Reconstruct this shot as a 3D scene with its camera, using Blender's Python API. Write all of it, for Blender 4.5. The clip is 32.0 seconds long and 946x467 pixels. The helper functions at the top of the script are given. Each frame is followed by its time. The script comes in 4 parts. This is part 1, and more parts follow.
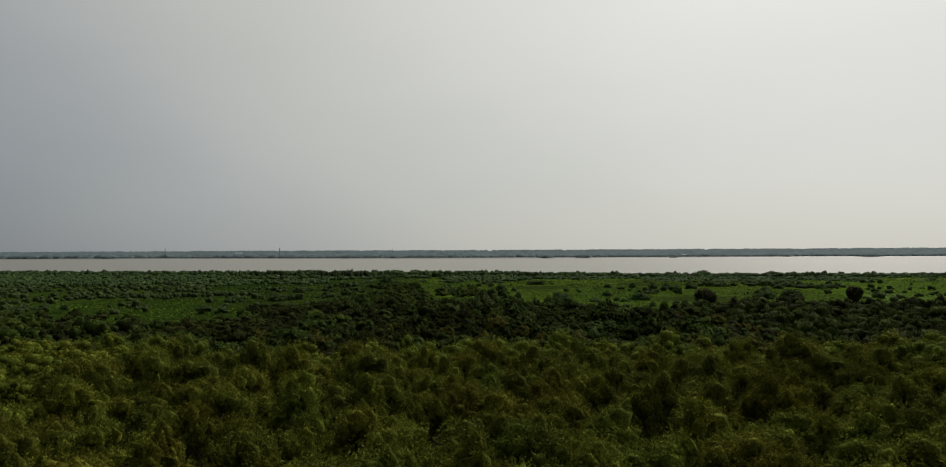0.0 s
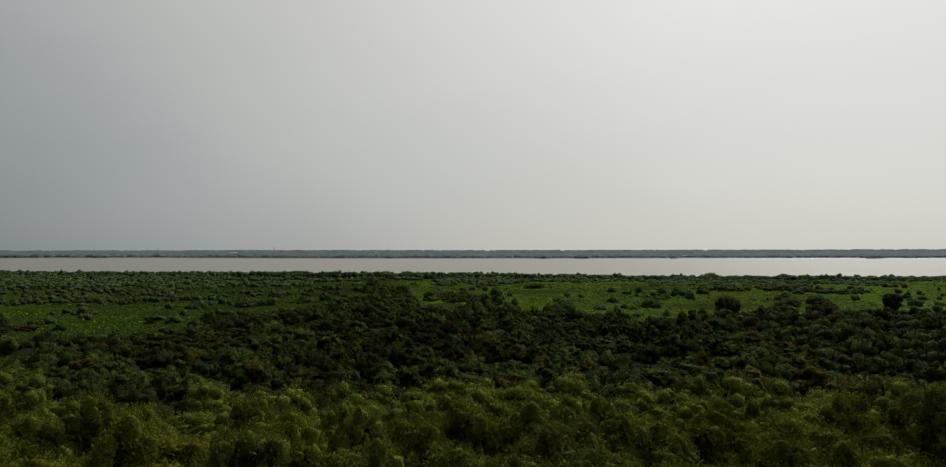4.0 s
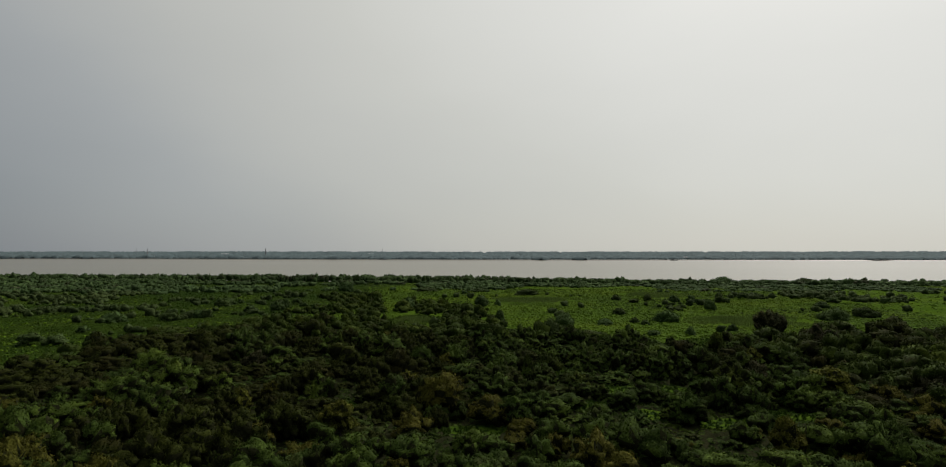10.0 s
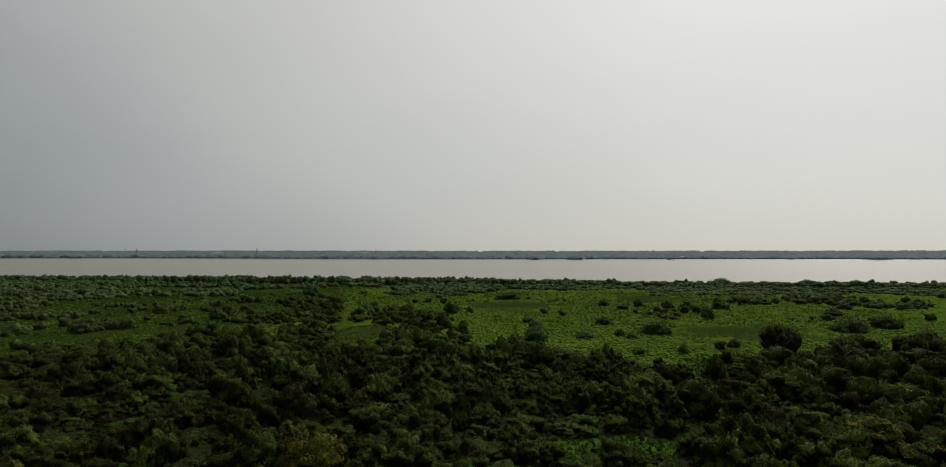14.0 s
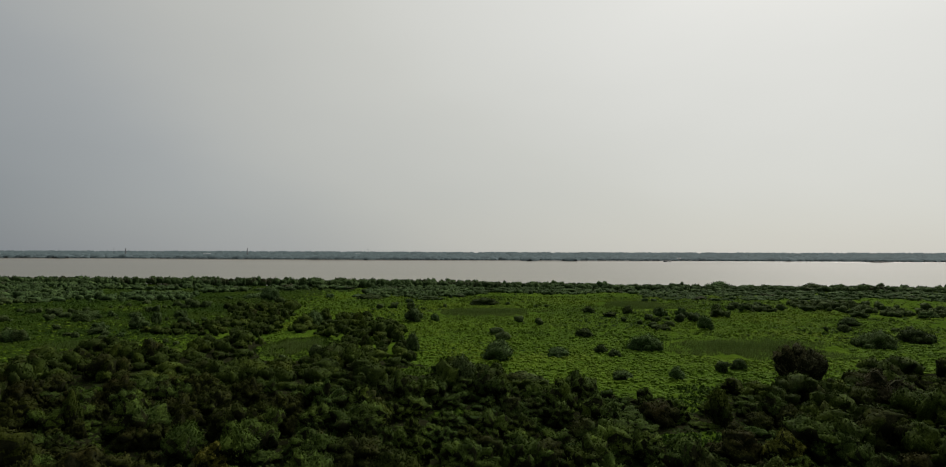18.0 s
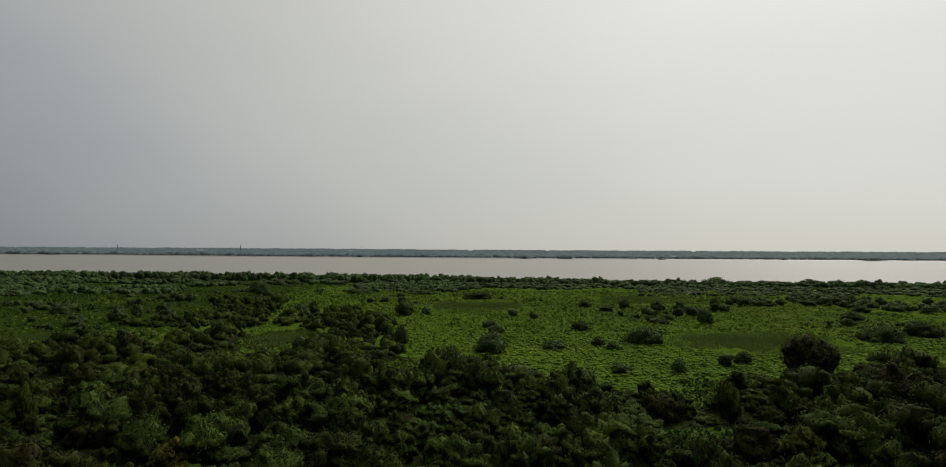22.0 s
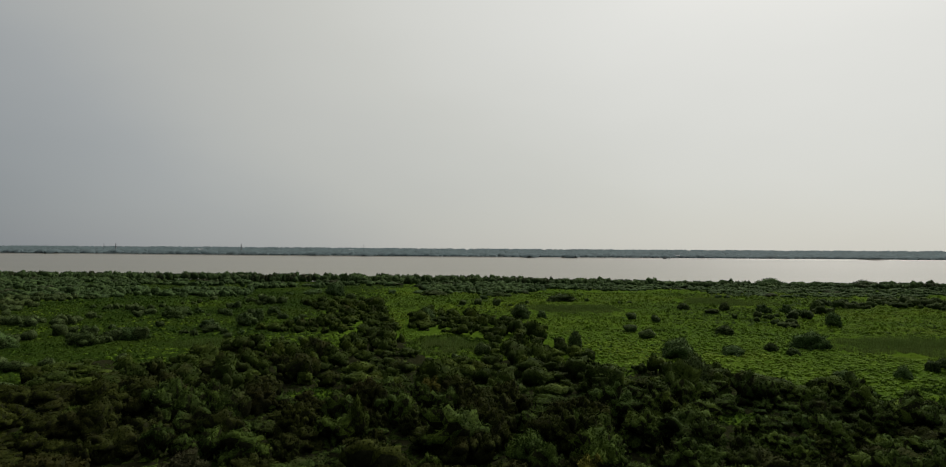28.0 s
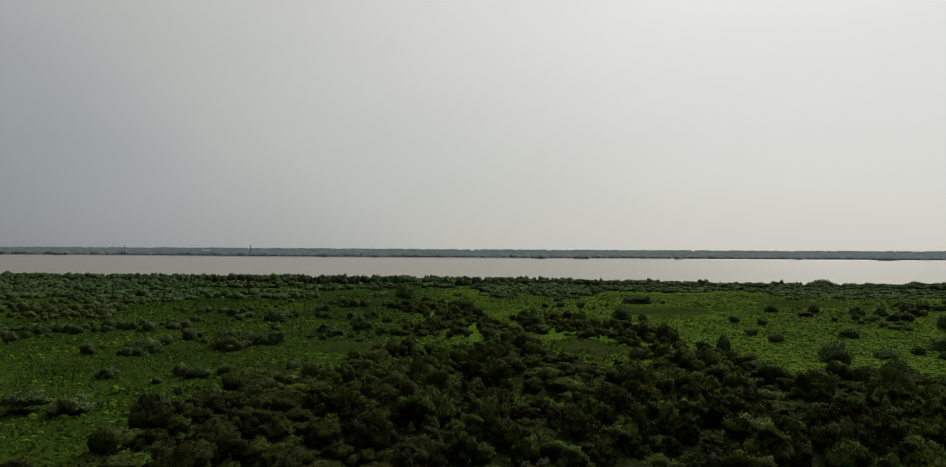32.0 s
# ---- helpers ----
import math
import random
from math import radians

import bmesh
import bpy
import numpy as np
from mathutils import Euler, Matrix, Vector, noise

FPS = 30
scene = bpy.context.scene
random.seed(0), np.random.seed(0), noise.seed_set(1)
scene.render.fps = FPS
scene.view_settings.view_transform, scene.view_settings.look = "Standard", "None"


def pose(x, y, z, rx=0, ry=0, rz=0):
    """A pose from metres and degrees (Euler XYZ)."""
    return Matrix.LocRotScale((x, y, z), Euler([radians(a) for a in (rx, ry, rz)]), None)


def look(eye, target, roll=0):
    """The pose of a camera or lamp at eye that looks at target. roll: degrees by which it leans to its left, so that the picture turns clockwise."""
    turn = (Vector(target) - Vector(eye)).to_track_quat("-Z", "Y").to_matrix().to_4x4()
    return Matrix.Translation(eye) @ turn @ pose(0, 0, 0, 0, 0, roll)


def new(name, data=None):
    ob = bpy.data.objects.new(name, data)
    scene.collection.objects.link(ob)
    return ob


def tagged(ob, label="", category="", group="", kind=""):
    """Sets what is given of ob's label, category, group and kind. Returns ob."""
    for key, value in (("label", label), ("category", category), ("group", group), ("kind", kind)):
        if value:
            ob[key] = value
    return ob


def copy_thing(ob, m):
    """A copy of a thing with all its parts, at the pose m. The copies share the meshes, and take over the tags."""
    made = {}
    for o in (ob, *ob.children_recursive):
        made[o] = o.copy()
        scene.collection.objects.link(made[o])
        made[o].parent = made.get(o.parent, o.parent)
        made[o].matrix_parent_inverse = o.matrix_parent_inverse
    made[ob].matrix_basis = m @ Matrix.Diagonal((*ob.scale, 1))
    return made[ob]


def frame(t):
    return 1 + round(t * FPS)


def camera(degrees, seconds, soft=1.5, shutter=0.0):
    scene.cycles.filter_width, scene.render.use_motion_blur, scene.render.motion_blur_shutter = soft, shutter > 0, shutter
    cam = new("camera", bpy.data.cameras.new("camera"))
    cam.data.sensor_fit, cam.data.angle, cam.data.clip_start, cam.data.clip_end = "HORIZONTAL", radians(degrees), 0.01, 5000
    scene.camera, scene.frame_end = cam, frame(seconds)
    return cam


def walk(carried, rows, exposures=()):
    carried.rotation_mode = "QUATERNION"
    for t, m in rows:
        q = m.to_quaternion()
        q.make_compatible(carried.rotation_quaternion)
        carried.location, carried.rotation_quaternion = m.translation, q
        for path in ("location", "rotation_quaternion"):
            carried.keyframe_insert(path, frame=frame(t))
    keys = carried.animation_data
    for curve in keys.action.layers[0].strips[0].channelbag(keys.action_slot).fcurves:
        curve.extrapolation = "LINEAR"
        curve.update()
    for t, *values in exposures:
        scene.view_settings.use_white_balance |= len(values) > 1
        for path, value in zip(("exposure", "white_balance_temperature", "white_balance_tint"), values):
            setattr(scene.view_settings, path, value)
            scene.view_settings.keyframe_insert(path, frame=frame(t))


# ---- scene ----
cam = camera(73.6, 32.0, soft=1.1)
PATH = [
    (0, (0.87, 2.37, 26.22), (0.41, 102.34, 28.82), -0.31),
    (0.5, (1.31, 6.28, 26.28), (0.87, 106.25, 28.87), -0.30),
    (1, (1.72, 10.25, 26.35), (1.29, 110.21, 28.96), -0.30),
    (1.5, (2.09, 14.28, 26.44), (1.66, 114.24, 29.06), -0.26),
    (2, (2.43, 18.37, 26.54), (2.04, 118.33, 29.17), -0.20),
    (2.5, (2.77, 22.53, 26.64), (2.46, 122.50, 29.29), -0.21),
    (3, (3.11, 26.78, 26.73), (2.84, 126.74, 29.37), -0.20),
    (3.5, (3.47, 31.12, 26.76), (3.24, 131.09, 29.37), -0.18),
    (5.5, (5.05, 49.53, 26.19), (5.11, 149.50, 28.78), 0.08),
    (6, (5.45, 53.86, 26.24), (5.48, 153.83, 28.83), 0.07),
    (6.5, (5.90, 58.12, 26.32), (5.94, 158.09, 28.90), 0.12),
    (7, (6.45, 62.35, 26.40), (6.51, 162.32, 28.95), 0.17),
    (7.5, (7.11, 66.57, 26.45), (7.22, 166.54, 28.99), 0.16),
    (8, (7.89, 70.77, 26.47), (8.01, 170.74, 29.03), 0.11),
    (8.5, (8.77, 74.96, 26.46), (8.86, 174.92, 29.07), 0.05),
    (9, (9.72, 79.13, 26.44), (9.76, 179.09, 29.11), -0.00),
    (9.5, (10.72, 83.31, 26.42), (10.78, 183.27, 29.18), -0.02),
    (10, (11.78, 87.53, 26.40), (11.92, 187.49, 29.24), -0.05),
    (10.5, (12.91, 91.78, 26.42), (13.14, 191.74, 29.29), -0.05),
    (11, (14.13, 96.04, 26.49), (14.43, 196.00, 29.31), -0.02),
    (11.5, (15.48, 100.24, 26.64), (15.84, 200.20, 29.36), -0.02),
    (12, (16.96, 104.36, 26.82), (17.40, 204.32, 29.51), -0.06),
    (12.5, (18.58, 108.38, 27.00), (19.06, 208.34, 29.68), -0.08),
    (13, (20.32, 112.33, 27.11), (20.75, 212.29, 29.78), -0.04),
    (13.5, (22.14, 116.23, 27.13), (22.59, 216.20, 29.79), -0.03),
    (14, (24.00, 120.17, 27.05), (24.52, 220.13, 29.75), -0.05),
    (14.5, (25.84, 124.19, 26.92), (26.45, 224.15, 29.62), -0.02),
    (16.5, (32.83, 141.64, 26.25), (33.63, 241.60, 29.16), 0.05),
    (17, (34.05, 145.72, 26.21), (34.89, 245.67, 29.09), 0.09),
    (17.5, (35.08, 149.71, 26.28), (35.99, 249.66, 29.15), 0.11),
    (18, (35.97, 153.33, 26.42), (36.94, 253.28, 29.32), 0.12),
    (18.5, (36.77, 156.24, 26.57), (37.76, 256.19, 29.47), 0.16),
    (19, (37.42, 158.22, 26.61), (38.47, 258.17, 29.52), 0.18),
    (19.5, (37.92, 159.31, 26.45), (39.09, 259.26, 29.39), 0.20),
    (20, (38.27, 159.80, 26.10), (39.52, 259.75, 29.03), 0.21),
    (20.5, (38.45, 160.01, 25.58), (39.78, 259.96, 28.45), 0.20),
    (21, (38.38, 160.17, 25.01), (39.84, 260.12, 27.77), 0.18),
    (21.5, (37.85, 160.35, 24.47), (39.49, 260.30, 27.15), 0.22),
    (22, (36.72, 160.56, 24.05), (38.52, 260.51, 26.64), 0.30),
    (22.5, (34.92, 160.77, 23.77), (36.89, 260.72, 26.28), 0.33),
    (23, (32.52, 160.97, 23.63), (34.65, 260.92, 26.10), 0.32),
    (23.5, (29.62, 161.17, 23.61), (31.91, 261.11, 26.08), 0.31),
    (24, (26.32, 161.36, 23.71), (28.74, 261.30, 26.14), 0.29),
    (24.5, (22.67, 161.57, 23.90), (25.18, 261.51, 26.28), 0.31),
    (25, (18.72, 161.81, 24.16), (21.34, 261.75, 26.48), 0.35),
    (25.5, (14.50, 162.10, 24.45), (17.24, 262.04, 26.72), 0.40),
    (27.5, (-4.34, 162.29, 25.42), (-1.00, 262.20, 27.82), 0.32),
    (28, (-8.98, 162.41, 25.48), (-5.56, 262.32, 27.87), 0.32),
    (28.5, (-13.76, 162.59, 25.54), (-10.31, 262.50, 27.93), 0.30),
    (29, (-18.74, 162.80, 25.61), (-15.24, 262.71, 27.99), 0.27),
    (29.5, (-23.98, 163.00, 25.69), (-20.35, 262.91, 28.05), 0.27),
    (30, (-29.36, 163.13, 25.78), (-25.57, 263.03, 28.13), 0.28),
    (30.5, (-34.57, 163.19, 25.89), (-30.70, 263.09, 28.26), 0.27),
    (31, (-39.24, 163.27, 26.02), (-35.46, 263.17, 28.43), 0.22),
    (31.5, (-43.05, 163.45, 26.14), (-39.44, 263.36, 28.59), 0.19),
    (32, (-45.82, 163.78, 26.21), (-42.29, 263.69, 28.69), 0.26),
]
walk(cam, [(t, look(eye, target, roll)) for t, eye, target, roll in PATH])

# ---------------------------------------------------------------- light
SUN = Vector((0.41, 0.63, 0.66)).normalized()
GLOW = Vector((0.413, 0.492, 0.766)).normalized()      # middle of the brighter clouds
world = bpy.data.worlds.new("overcast_sky")
scene.world = world
world.use_nodes = True
wn, wl = world.node_tree.nodes, world.node_tree.links
wn.clear()
w_out = wn.new("ShaderNodeOutputWorld")
w_bg = wn.new("ShaderNodeBackground")
w_tc = wn.new("ShaderNodeTexCoord")
w_dot = wn.new("ShaderNodeVectorMath")
w_dot.operation = "DOT_PRODUCT"
w_dot.inputs[1].default_value = GLOW
wl.new(w_tc.outputs["Generated"], w_dot.inputs[0])
w_noise = wn.new("ShaderNodeTexNoise")
w_noise.inputs["Scale"].default_value = 2.2
w_noise.inputs["Detail"].default_value = 4.0
w_noise.inputs["Roughness"].default_value = 0.45
w_map = wn.new("ShaderNodeMapping")
w_map.inputs["Scale"].default_value = (1.0, 1.0, 2.6)
wl.new(w_tc.outputs["Generated"], w_map.inputs["Vector"])
wl.new(w_map.outputs["Vector"], w_noise.inputs["Vector"])
w_ma = wn.new("ShaderNodeMath")
w_ma.operation = "MULTIPLY_ADD"
w_ma.inputs[1].default_value = 0.10
w_ma.inputs[2].default_value = -0.05
wl.new(w_noise.outputs["Fac"], w_ma.inputs[0])
w_add = wn.new("ShaderNodeMath")
wl.new(w_dot.outputs["Value"], w_add.inputs[0])
wl.new(w_ma.outputs[0], w_add.inputs[1])
w_half = wn.new("ShaderNodeMath")
w_half.operation = "MULTIPLY_ADD"
w_half.inputs[1].default_value = 0.5
w_half.inputs[2].default_value = 0.5
wl.new(w_add.outputs[0], w_half.inputs[0])
w_ramp = wn.new("ShaderNodeValToRGB")
ramp = w_ramp.color_ramp
ramp.elements[0].position, ramp.elements[0].color = 0.30, (0.048, 0.054, 0.062, 1)
ramp.elements[1].position, ramp.elements[1].color = 1.0, (3.6, 3.45, 3.2, 1)
for at, col in ((0.49, (0.115, 0.127, 0.140, 1)), (0.573, (0.222, 0.243, 0.262, 1)), (0.68, (0.365, 0.381, 0.382, 1)),
                (0.745, (0.490, 0.495, 0.466, 1)), (0.82, (0.597, 0.598, 0.554, 1)),
                (0.915, (0.780, 0.778, 0.735, 1)), (0.958, (0.90, 0.885, 0.84, 1))):
    e = ramp.elements.new(at)
    e.color = col
wl.new(w_half.outputs[0], w_ramp.inputs["Fac"])
w_sky = wn.new("ShaderNodeTexSky")
w_sky.sky_type = "NISHITA"
w_sky.sun_disc = False
w_sky.sun_elevation = math.asin(SUN.z)
w_sky.sun_rotation = math.atan2(SUN.x, SUN.y)
w_dim = wn.new("ShaderNodeMixRGB")
w_dim.blend_type = "MULTIPLY"
w_dim.inputs[0].default_value = 1.0
w_dim.inputs[2].default_value = (0.08, 0.08, 0.08, 1)
wl.new(w_sky.outputs[0], w_dim.inputs[1])
w_mix = wn.new("ShaderNodeMixRGB")
w_mix.inputs[0].default_value = 0.94      # thick cloud over the clear sky
wl.new(w_dim.outputs[0], w_mix.inputs[1])
wl.new(w_ramp.outputs[0], w_mix.inputs[2])
wl.new(w_mix.outputs[0], w_bg.inputs["Color"])
w_bg.inputs["Strength"].default_value = 1.0
wl.new(w_bg.outputs[0], w_out.inputs["Surface"])

sun_data = bpy.data.lights.new("sun", "SUN")
sun_data.energy, sun_data.angle, sun_data.color = 2.5, radians(18), (1.0, 0.96, 0.90)
sun = new("sun", sun_data)
sun.matrix_world = look((0, 0, 300), Vector((0, 0, 300)) - SUN)


# ---------------------------------------------------------------- materials
def nodes_of(name):
    m = bpy.data.materials.new(name)
    m.use_nodes = True
    n, l = m.node_tree.nodes, m.node_tree.links
    n.clear()
    return m, n, l, n.new("ShaderNodeOutputMaterial")


def noise_ramp(n, l, scale, stops, detail=3.0, stretch=(1, 1, 1), rough=0.6):
    geo = n.new("ShaderNodeNewGeometry")
    mp = n.new("ShaderNodeMapping")
    mp.inputs["Scale"].default_value = stretch
    tex = n.new("ShaderNodeTexNoise")
    tex.inputs["Scale"].default_value = scale
    tex.inputs["Detail"].default_value = detail
    tex.inputs["Roughness"].default_value = rough
    l.new(geo.outputs["Position"], mp.inputs["Vector"])
    l.new(mp.outputs["Vector"], tex.inputs["Vector"])
    cr = n.new("ShaderNodeValToRGB")
    els = cr.color_ramp.elements
    els[0].position, els[0].color = stops[0][0], (*stops[0][1], 1)
    els[1].position, els[1].color = stops[-1][0], (*stops[-1][1], 1)
    for p, c in stops[1:-1]:
        els.new(p).color = (*c, 1)
    l.new(tex.outputs["Fac"], cr.inputs["Fac"])
    return cr.outputs["Color"], tex.outputs["Fac"]


def leaf_material(name, stops, patch=0.05, grain=1.3, spread=0.35, through_light=0.3, per_object=0.25, rough=0.85, fine=3.2, twigs=1.0, relief=0.9):
    """Foliage: colour by patches of the stand, by clump, by leaf and by plant, darker in the bump's hollows; some light
    passes through.
    """
    m, n, l, out = nodes_of(name)
    base, _ = noise_ramp(n, l, patch, stops)
    clump, _ = noise_ramp(n, l, grain, ((0.3, (1 - spread,) * 3), (0.7, (1 + spread,) * 3)), 4.0)
    # Fine shading in the colour: bump hollows darker, crests lighter (twigs: how much).
    hollow_tone, relief_h = noise_ramp(n, l, fine, ((0.36, (0.22,) * 3), (0.50, (0.85,) * 3), (0.64, (1.75,) * 3)), 4.0)
    mix = n.new("ShaderNodeMixRGB")
    mix.blend_type = "MULTIPLY"
    mix.inputs[0].default_value = 1.0
    l.new(base, mix.inputs[1])
    l.new(clump, mix.inputs[2])
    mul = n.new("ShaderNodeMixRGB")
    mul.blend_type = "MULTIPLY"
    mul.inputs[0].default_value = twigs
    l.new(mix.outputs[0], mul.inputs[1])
    l.new(hollow_tone, mul.inputs[2])
    geo = n.new("ShaderNodeNewGeometry")
    info = n.new("ShaderNodeObjectInfo")
    hsv = n.new("ShaderNodeHueSaturation")
    val = n.new("ShaderNodeMapRange")
    val.inputs["To Min"].default_value, val.inputs["To Max"].default_value = 0.84, 1.16
    l.new(geo.outputs["Random Per Island"], val.inputs["Value"])
    val2 = n.new("ShaderNodeMapRange")
    val2.inputs["To Min"].default_value, val2.inputs["To Max"].default_value = 1 - per_object, 1 + per_object
    l.new(info.outputs["Random"], val2.inputs["Value"])
    both = n.new("ShaderNodeMath")
    both.operation = "MULTIPLY"
    l.new(val.outputs[0], both.inputs[0])
    l.new(val2.outputs[0], both.inputs[1])
    hue = n.new("ShaderNodeMapRange")
    hue.inputs["To Min"].default_value, hue.inputs["To Max"].default_value = 0.485, 0.512
    l.new(info.outputs["Random"], hue.inputs["Value"])
    l.new(hue.outputs[0], hsv.inputs["Hue"])
    l.new(both.outputs[0], hsv.inputs["Value"])
    l.new(mul.outputs[0], hsv.inputs["Color"])
    bs = n.new("ShaderNodeBsdfPrincipled")
    bs.inputs["Roughness"].default_value = rough
    bs.inputs["Specular IOR Level"].default_value = 0.02
    l.new(hsv.outputs[0], bs.inputs["Base Color"])
    bp = n.new("ShaderNodeBump")
    bp.inputs["Strength"].default_value = relief
    bp.inputs["Distance"].default_value = 0.5 / fine
    l.new(relief_h, bp.inputs["Height"])
    l.new(bp.outputs[0], bs.inputs["Normal"])
    tr = n.new("ShaderNodeBsdfTranslucent")
    l.new(hsv.outputs[0], tr.inputs["Color"])
    mx = n.new("ShaderNodeMixShader")
    mx.inputs[0].default_value = through_light
    l.new(bs.outputs[0], mx.inputs[1])
    l.new(tr.outputs[0], mx.inputs[2])
    l.new(mx.outputs[0], out.inputs["Surface"])
    return m


def solid_material(name, stops, scale, rough=0.8, spec=0.0, bump=0.0, bump_scale=8.0, metal=0.0, detail=5.0, stretch=(1, 1, 1)):
    m, n, l, out = nodes_of(name)
    col, _ = noise_ramp(n, l, scale, stops, detail, stretch)
    bs = n.new("ShaderNodeBsdfPrincipled")
    bs.inputs["Roughness"].default_value = rough
    bs.inputs["Metallic"].default_value = metal
    bs.inputs["Specular IOR Level"].default_value = spec
    l.new(col, bs.inputs["Base Color"])
    if bump:
        _, fac = noise_ramp(n, l, bump_scale, ((0, (0, 0, 0)), (1, (1, 1, 1))), 6.0)
        bp = n.new("ShaderNodeBump")
        bp.inputs["Strength"].default_value = 1.0
        bp.inputs["Distance"].default_value = bump
        l.new(fac, bp.inputs["Height"])
        l.new(bp.outputs[0], bs.inputs["Normal"])
    l.new(bs.outputs[0], out.inputs["Surface"])
    return m


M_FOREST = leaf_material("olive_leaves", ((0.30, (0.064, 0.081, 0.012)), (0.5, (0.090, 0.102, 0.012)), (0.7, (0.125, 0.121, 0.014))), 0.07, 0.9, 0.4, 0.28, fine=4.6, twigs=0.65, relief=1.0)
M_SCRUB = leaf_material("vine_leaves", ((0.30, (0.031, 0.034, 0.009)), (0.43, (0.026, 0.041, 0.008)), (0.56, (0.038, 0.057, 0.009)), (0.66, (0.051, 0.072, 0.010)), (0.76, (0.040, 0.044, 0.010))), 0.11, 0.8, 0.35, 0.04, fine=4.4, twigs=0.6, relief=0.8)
# Browner scrub, also darkened in colour to dim the western side.
M_RUSSET = leaf_material("dim_russet_leaves", ((0.30, (0.027, 0.025, 0.007)), (0.5, (0.021, 0.027, 0.005)), (0.7, (0.030, 0.037, 0.006))), 0.11, 0.8, 0.35, 0.04, fine=4.4, twigs=0.6, relief=0.8)
# Dimmed copy of the meadow leaves: lower brightness put into the colour.
M_DIMGRASS = leaf_material("dim_meadow_leaves", ((0.33, (0.019, 0.039, 0.005)), (0.5, (0.025, 0.048, 0.005)), (0.68, (0.037, 0.060, 0.007))), 0.02, 0.35, 0.3, 0.12, twigs=0.5, relief=0.4)
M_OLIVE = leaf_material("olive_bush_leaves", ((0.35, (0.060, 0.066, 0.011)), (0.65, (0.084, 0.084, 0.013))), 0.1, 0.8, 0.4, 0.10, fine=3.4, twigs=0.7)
# Greens kept low, to carry the shade of the gaps between bushes.
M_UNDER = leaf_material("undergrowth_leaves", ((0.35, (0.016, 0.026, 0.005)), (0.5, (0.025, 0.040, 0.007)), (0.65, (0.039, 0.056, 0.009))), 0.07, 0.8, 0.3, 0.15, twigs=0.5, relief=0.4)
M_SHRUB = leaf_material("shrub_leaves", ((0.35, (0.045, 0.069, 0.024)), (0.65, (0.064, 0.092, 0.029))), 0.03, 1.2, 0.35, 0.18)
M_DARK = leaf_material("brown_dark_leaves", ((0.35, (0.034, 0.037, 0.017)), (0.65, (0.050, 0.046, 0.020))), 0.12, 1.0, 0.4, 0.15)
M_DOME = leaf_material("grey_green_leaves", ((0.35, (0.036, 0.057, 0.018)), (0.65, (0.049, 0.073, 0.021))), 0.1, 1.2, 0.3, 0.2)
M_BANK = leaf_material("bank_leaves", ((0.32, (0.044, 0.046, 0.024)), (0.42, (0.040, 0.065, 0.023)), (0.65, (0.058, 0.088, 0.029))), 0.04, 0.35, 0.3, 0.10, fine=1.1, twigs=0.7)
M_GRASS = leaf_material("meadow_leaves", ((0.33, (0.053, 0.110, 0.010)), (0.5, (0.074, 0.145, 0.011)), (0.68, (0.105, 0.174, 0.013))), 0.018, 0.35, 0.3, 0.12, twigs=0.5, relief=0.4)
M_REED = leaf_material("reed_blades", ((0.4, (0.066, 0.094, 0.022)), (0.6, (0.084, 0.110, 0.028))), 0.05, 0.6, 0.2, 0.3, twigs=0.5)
# Distance haze put into the leaf colour: pale blue-grey.
M_HAZEWOOD = leaf_material("hazed_wood_leaves", ((0.35, (0.088, 0.115, 0.124)), (0.65, (0.097, 0.124, 0.132))), 0.004, 0.03, 0.03, 0.05, 0.1, fine=0.02, twigs=0.0, relief=0.0)
# Near-black that paints shade inside bushes, on their sides and on the scrub floor.
M_SHADE = solid_material("shade_dark_brown", ((0.35, (0.010, 0.012, 0.005)), (0.65, (0.021, 0.022, 0.010))), 1.2, 0.95, bump=0.2, bump_scale=2.5)
M_BARK = solid_material("bark", ((0.35, (0.05, 0.042, 0.032)), (0.65, (0.12, 0.10, 0.075))), 3.0, 0.9, bump=0.02, bump_scale=12.0, stretch=(1, 1, 0.25))
M_MEADOW = solid_material("meadow_ground", ((0.33, (0.033, 0.063, 0.007)), (0.5, (0.046, 0.082, 0.008)), (0.68, (0.062, 0.097, 0.010))), 0.03, 0.95, bump=0.5, bump_scale=0.8)
# Dimmed copy of the meadow ground, likewise for the west side.
M_DIMMEADOW = solid_material("dim_meadow_ground", ((0.33, (0.014, 0.027, 0.004)), (0.5, (0.020, 0.035, 0.005)), (0.68, (0.027, 0.043, 0.005))), 0.03, 0.95, bump=0.5, bump_scale=0.8)
# Soil darkened to paint the shade under forest and scrub.
M_SHADESOIL = solid_material("shaded_soil", ((0.35, (0.010, 0.013, 0.005)), (0.65, (0.020, 0.024, 0.008))), 0.15, 0.95, bump=0.3, bump_scale=0.9)
M_MUD = solid_material("wet_river_mud", ((0.35, (0.085, 0.078, 0.062)), (0.65, (0.125, 0.112, 0.088))), 0.05, 0.5, 0.3, 0.1, 0.5)
# Far grass carries the same haze tint in its colour.
M_HAZEPLAIN = solid_material("hazed_plain_grass", ((0.35, (0.130, 0.152, 0.156)), (0.65, (0.150, 0.170, 0.172))), 0.006, 0.95)
M_BRICK = solid_material("chimney_brick", ((0.35, (0.230, 0.224, 0.231)), (0.65, (0.297, 0.280, 0.280))), 0.4, 0.9)
M_WHITE = solid_material("whitewashed_wall", ((0.35, (0.42, 0.42, 0.41)), (0.65, (0.55, 0.55, 0.53))), 0.2, 0.8)
